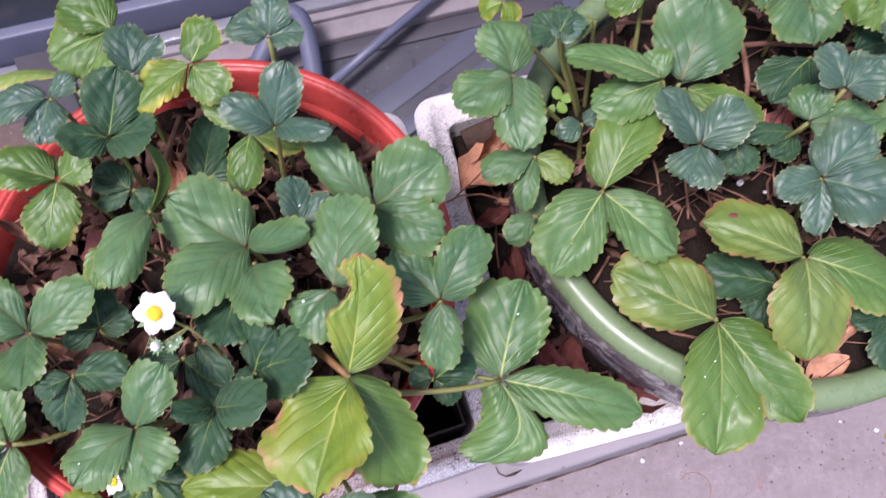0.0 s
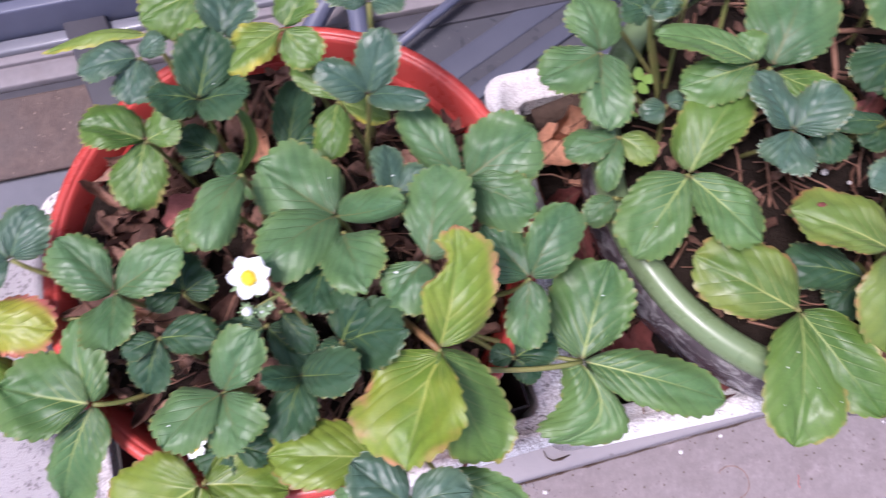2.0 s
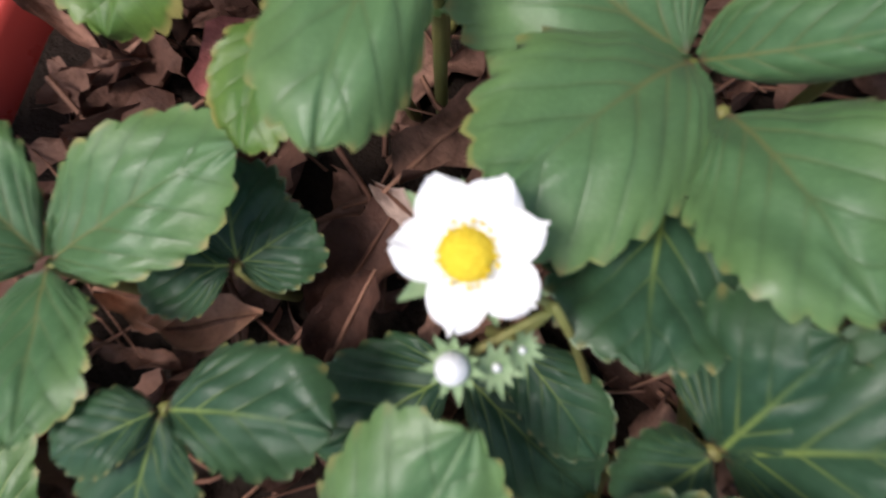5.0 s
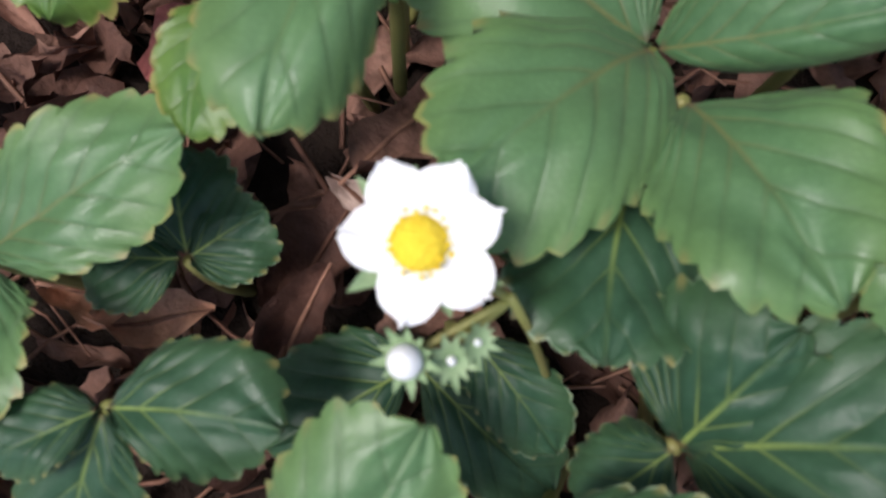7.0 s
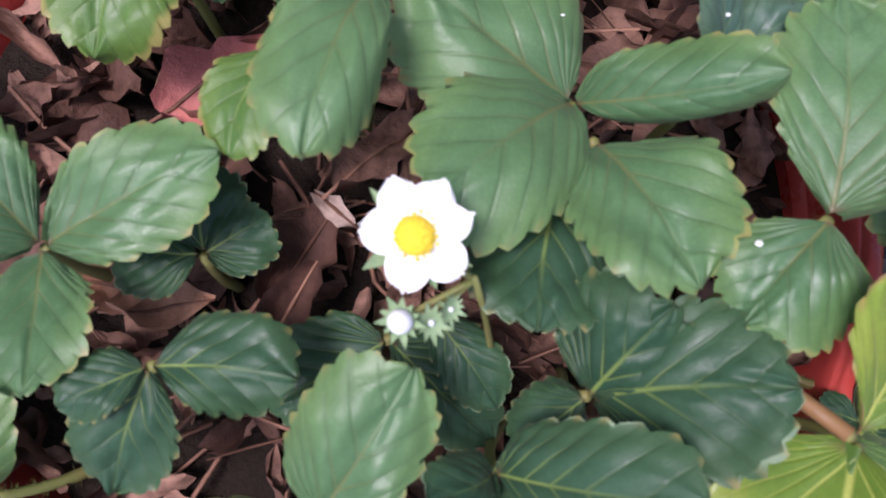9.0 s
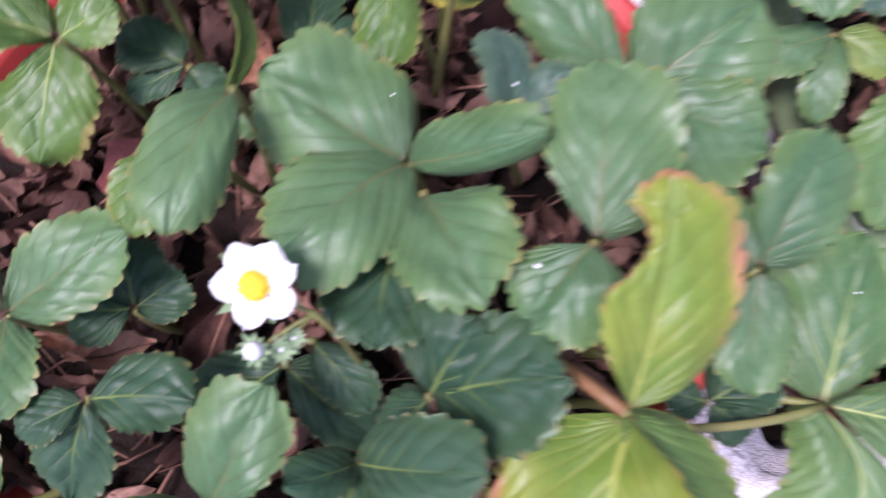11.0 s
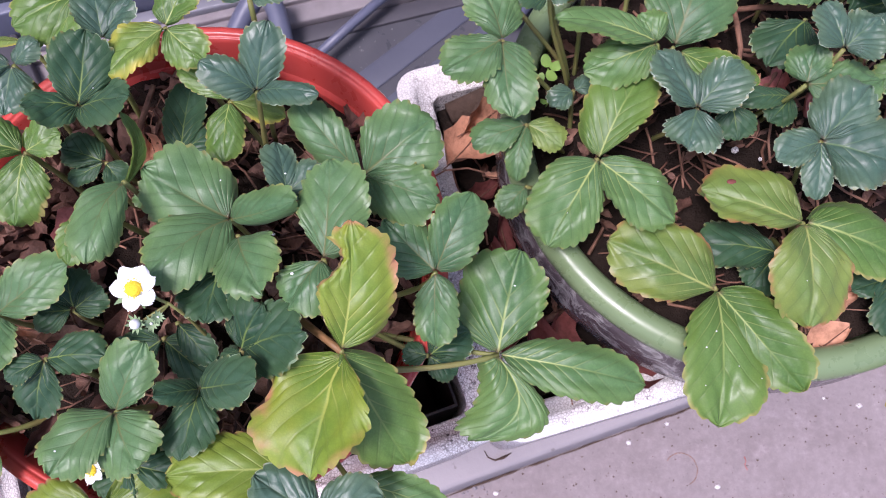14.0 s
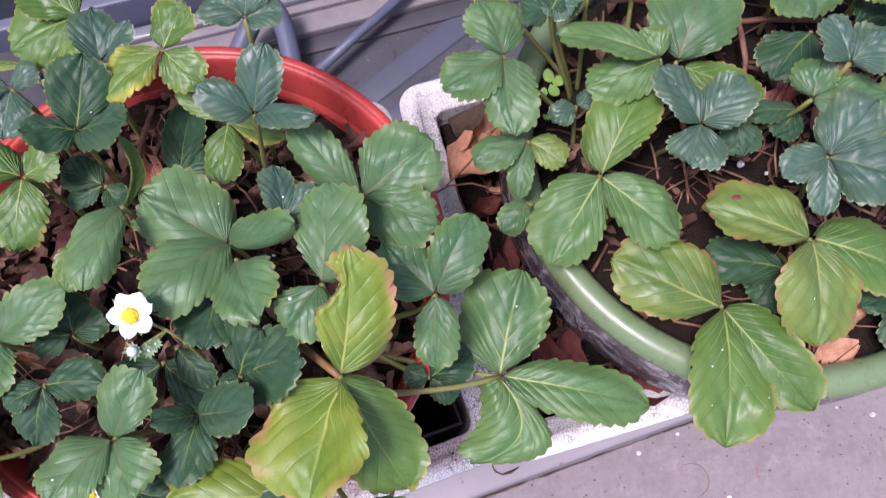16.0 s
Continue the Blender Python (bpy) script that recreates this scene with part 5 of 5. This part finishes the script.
def pillow(centre, size, turn, power=3.2, rows=28):
    """A cushion-shaped closed packet."""
    bm = bmesh.new()
    bmesh.ops.create_uvsphere(bm, u_segments=rows * 2, v_segments=rows, radius=1)
    for v in bm.verts:
        p = v.co.normalized()
        k = (abs(p.x) ** power + abs(p.y) ** power + abs(p.z) ** power) ** (-1 / power)
        p = p * k
        p = p + p * 0.03 * noise.noise(p * 2.2)
        v.co = Vector((p.x * size[0], p.y * size[1], p.z * size[2]))
    bmesh.ops.transform(bm, matrix=Matrix.Translation(centre) @ Matrix.Rotation(radians(turn), 4, "Z"), verts=bm.verts)
    return bm


BAG_TURN = 21
bag_at = Vector((-0.559, 0.050, 0.640))


def bag_spot(a, b, z):
    c, s = math.cos(radians(BAG_TURN)), math.sin(radians(BAG_TURN))
    return (bag_at.x + a * c - b * s, bag_at.y + a * s + b * c, z)


bm = pillow(bag_at, (0.080, 0.165, 0.042), BAG_TURN)
turned = Matrix.Rotation(radians(-BAG_TURN), 3, "Z")
for f in bm.faces:
    p = turned @ (f.calc_center_median() - bag_at)
    f.material_index = 1 if 0.068 < p.y - 0.15 * (p.x - 0.07) < 0.108 or (-0.155 < p.y < -0.125 and p.x < 0.074) else (2 if (-0.118 < p.y < -0.092 or -0.086 < p.y < -0.052) and 0.045 < p.x < 0.077 else 0)
part("film", bm, (FILM_BLUE, FILM_WHITE, FILM_NAVY), bag)
for b, w, l in ((-0.060, 0.006, 0.010), (-0.075, 0.005, 0.014), (-0.098, 0.006, 0.008), (-0.110, 0.005, 0.008)):
    part("print_bar", block((w, l, 0.003), bag_spot(0.066, b, 0.6655), BAG_TURN + 8, 0.0008), FILM_WHITE, bag, "white unreadable printed bar")

bpy.context.view_layer.update()
for spot, grain in (((-0.1115, 0.1775), 0.0011), ((-0.0835, 0.1215), 0.0008), ((-0.128, 0.185), 0.0004), ((0.177, 0.090), 0.00050), ((0.174, 0.065), 0.00035), ((0.199, 0.077), 0.00035), ((0.164, 0.272), 0.00035), ((0.247, 0.129), 0.00035), ((0.090, 0.186), 0.00035), ((-0.088, 0.182), 0.00053), ((-0.206, 0.034), 0.00050), ((-0.203, 0.244), 0.00035), ((0.186, 0.101), 0.00050), ((0.154, 0.204), 0.00035), ((-0.026, 0.086), 0.00035), ((0.046, 0.128), 0.00050), ((0.213, 0.068), 0.00035)):
    hit, at, *_ = scene.ray_cast(bpy.context.evaluated_depsgraph_get(), (*spot, 0.92), (0, 0, -1))
    bm = bmesh.new()
    bmesh.ops.create_icosphere(bm, subdivisions=2, radius=grain)
    for v in bm.verts:
        v.co = Vector(at) + Vector((v.co.x * 1.3, v.co.y, v.co.z * 0.6 + 0.0002))
    tagged(part("dirt_speck", bm, PETAL), "tiny white speck of dirt on a strawberry leaf", "speck", "specks on the leaves")

hit, at, *_ = scene.ray_cast(bpy.context.evaluated_depsgraph_get(), (0.2089, 0.2046, 0.92), (0, 0, -1))
bm = bmesh.new()
bmesh.ops.create_icosphere(bm, subdivisions=2, radius=0.003)
for v in bm.verts:
    v.co = Vector(at) + Vector((v.co.x * 1.2, v.co.y * 0.7, v.co.z * 0.25))
tagged(part("rotten_spot", bm, DEAD_WINE), "small dark red rotten spot on a pale leaf", "leaf spot")

crumb_rng = random.Random(9)
for at, r in (((0.351, 0.104), 0.0032), ((0.289, 0.079), 0.0042), ((0.414, 0.008), 0.0042), ((0.652, 0.116), 0.0046), ((0.082, 0.016), 0.0040), ((0.072, -0.004), 0.0036), ((0.60, 0.13), 0.0025), ((0.47, -0.06), 0.003)):
    bm = bmesh.new()
    bmesh.ops.create_icosphere(bm, subdivisions=2, radius=r)
    for v in bm.verts:
        v.co = Vector((at[0], at[1], r * 0.45)) + Vector((v.co.x * crumb_rng.uniform(0.8, 1.2), v.co.y * 0.8, max(v.co.z * 0.5, -r * 0.44)))
    tagged(part("foam_crumb", bm, FOAM), "tiny white styrofoam crumb on the concrete", "crumb", "crumbs on the floor")
for at, r in zip([(0.2339, 0.2481, 0.682), (0.2523, 0.2396, 0.682), (0.2184, 0.2565, 0.682)], (0.0028, 0.0016, 0.0013)):
    bm = bmesh.new()
    bmesh.ops.create_icosphere(bm, subdivisions=2, radius=r)
    for v in bm.verts:
        v.co = Vector(at) + v.co * crumb_rng.uniform(0.75, 1.15)
    tagged(part("perlite_grain", bm, FOAM), "small white perlite grain on the pot soil", "grain", "grains in the green pot")
ring = [(0.364 + 0.024 * math.cos(a), 0.036 + 0.024 * math.sin(a), 0.0008) for a in (radians(d) for d in range(-70, 150, 12))]
tagged(part("wire_scrap", tube(ring, 0.0005, 5), TWIG), "thin curved brown scrap lying on the concrete", "scrap")
for at, r in (((0.051, 0.025), 0.0034), ((0.063, 0.026), 0.0028), ((0.040, 0.020), 0.0022), ((0.034, 0.018), 0.0020), ((0.069, 0.019), 0.0016)):
    bm = bmesh.new()
    bmesh.ops.create_icosphere(bm, subdivisions=2, radius=r)
    for v in bm.verts:
        v.co = Vector((at[0], at[1], r * 0.5)) + Vector((v.co.x * crumb_rng.uniform(0.8, 1.3), v.co.y * 0.9, max(v.co.z * 0.6, -r * 0.49)))
    tagged(part("pebble", bm, SILL), "small pinkish-grey pebble at the foot of the block", "pebble", "pebbles at the block")
thread = [(0.4618, 0.0494, 0.001), (0.4631, 0.0428, 0.001), (0.4604, 0.0372, 0.001), (0.4633, 0.0296, 0.001)]
tagged(part("thread_scrap", tube(thread, 0.0007, 5), DEAD_RED), "short reddish thread lying on the concrete", "scrap")
rng = random.Random(21)
verts, faces = [], []
for _ in range(420):
    p, r = Vector((rng.uniform(-0.1, 0.75), rng.uniform(-0.2, 0.16), 0.0)), rng.uniform(0.0006, 0.0017)
    k = len(verts)
    verts += [p + Vector((r * rng.uniform(0.6, 2), 0, 0)), p + Vector((0, r, 0)), p + Vector((-r, 0, 0)), p + Vector((0, -r, 0)), p + Vector((0, 0, r))]
    faces += [(k, k + 1, k + 4), (k + 1, k + 2, k + 4), (k + 2, k + 3, k + 4), (k + 3, k, k + 4)]
tagged(mesh_part("grit", verts, faces, BARK), "dark grit strewn over the concrete", "grit", kind="stuff")

# thin dark line of uneven width where the block meets the concrete
seam_rng = random.Random(33)
run, out = Vector((math.cos(radians(16)), math.sin(radians(16)), 0)), Vector((math.sin(radians(16)), -math.cos(radians(16)), 0))
foot = Vector((-0.0478, 0.1996, 0.0)) + out * 0.1915
seam = [foot + run * (-0.6 + 1.2 * k / 90) + out * seam_rng.uniform(0, 0.0015) + Vector((0, 0, 0.0008)) for k in range(91)]
tagged(part("dark_seam", tube(seam, [seam_rng.uniform(0.0006, 0.0024) for _ in seam], 6), BARK), "uneven dark line along the foot of the block", "dirt", kind="stuff")
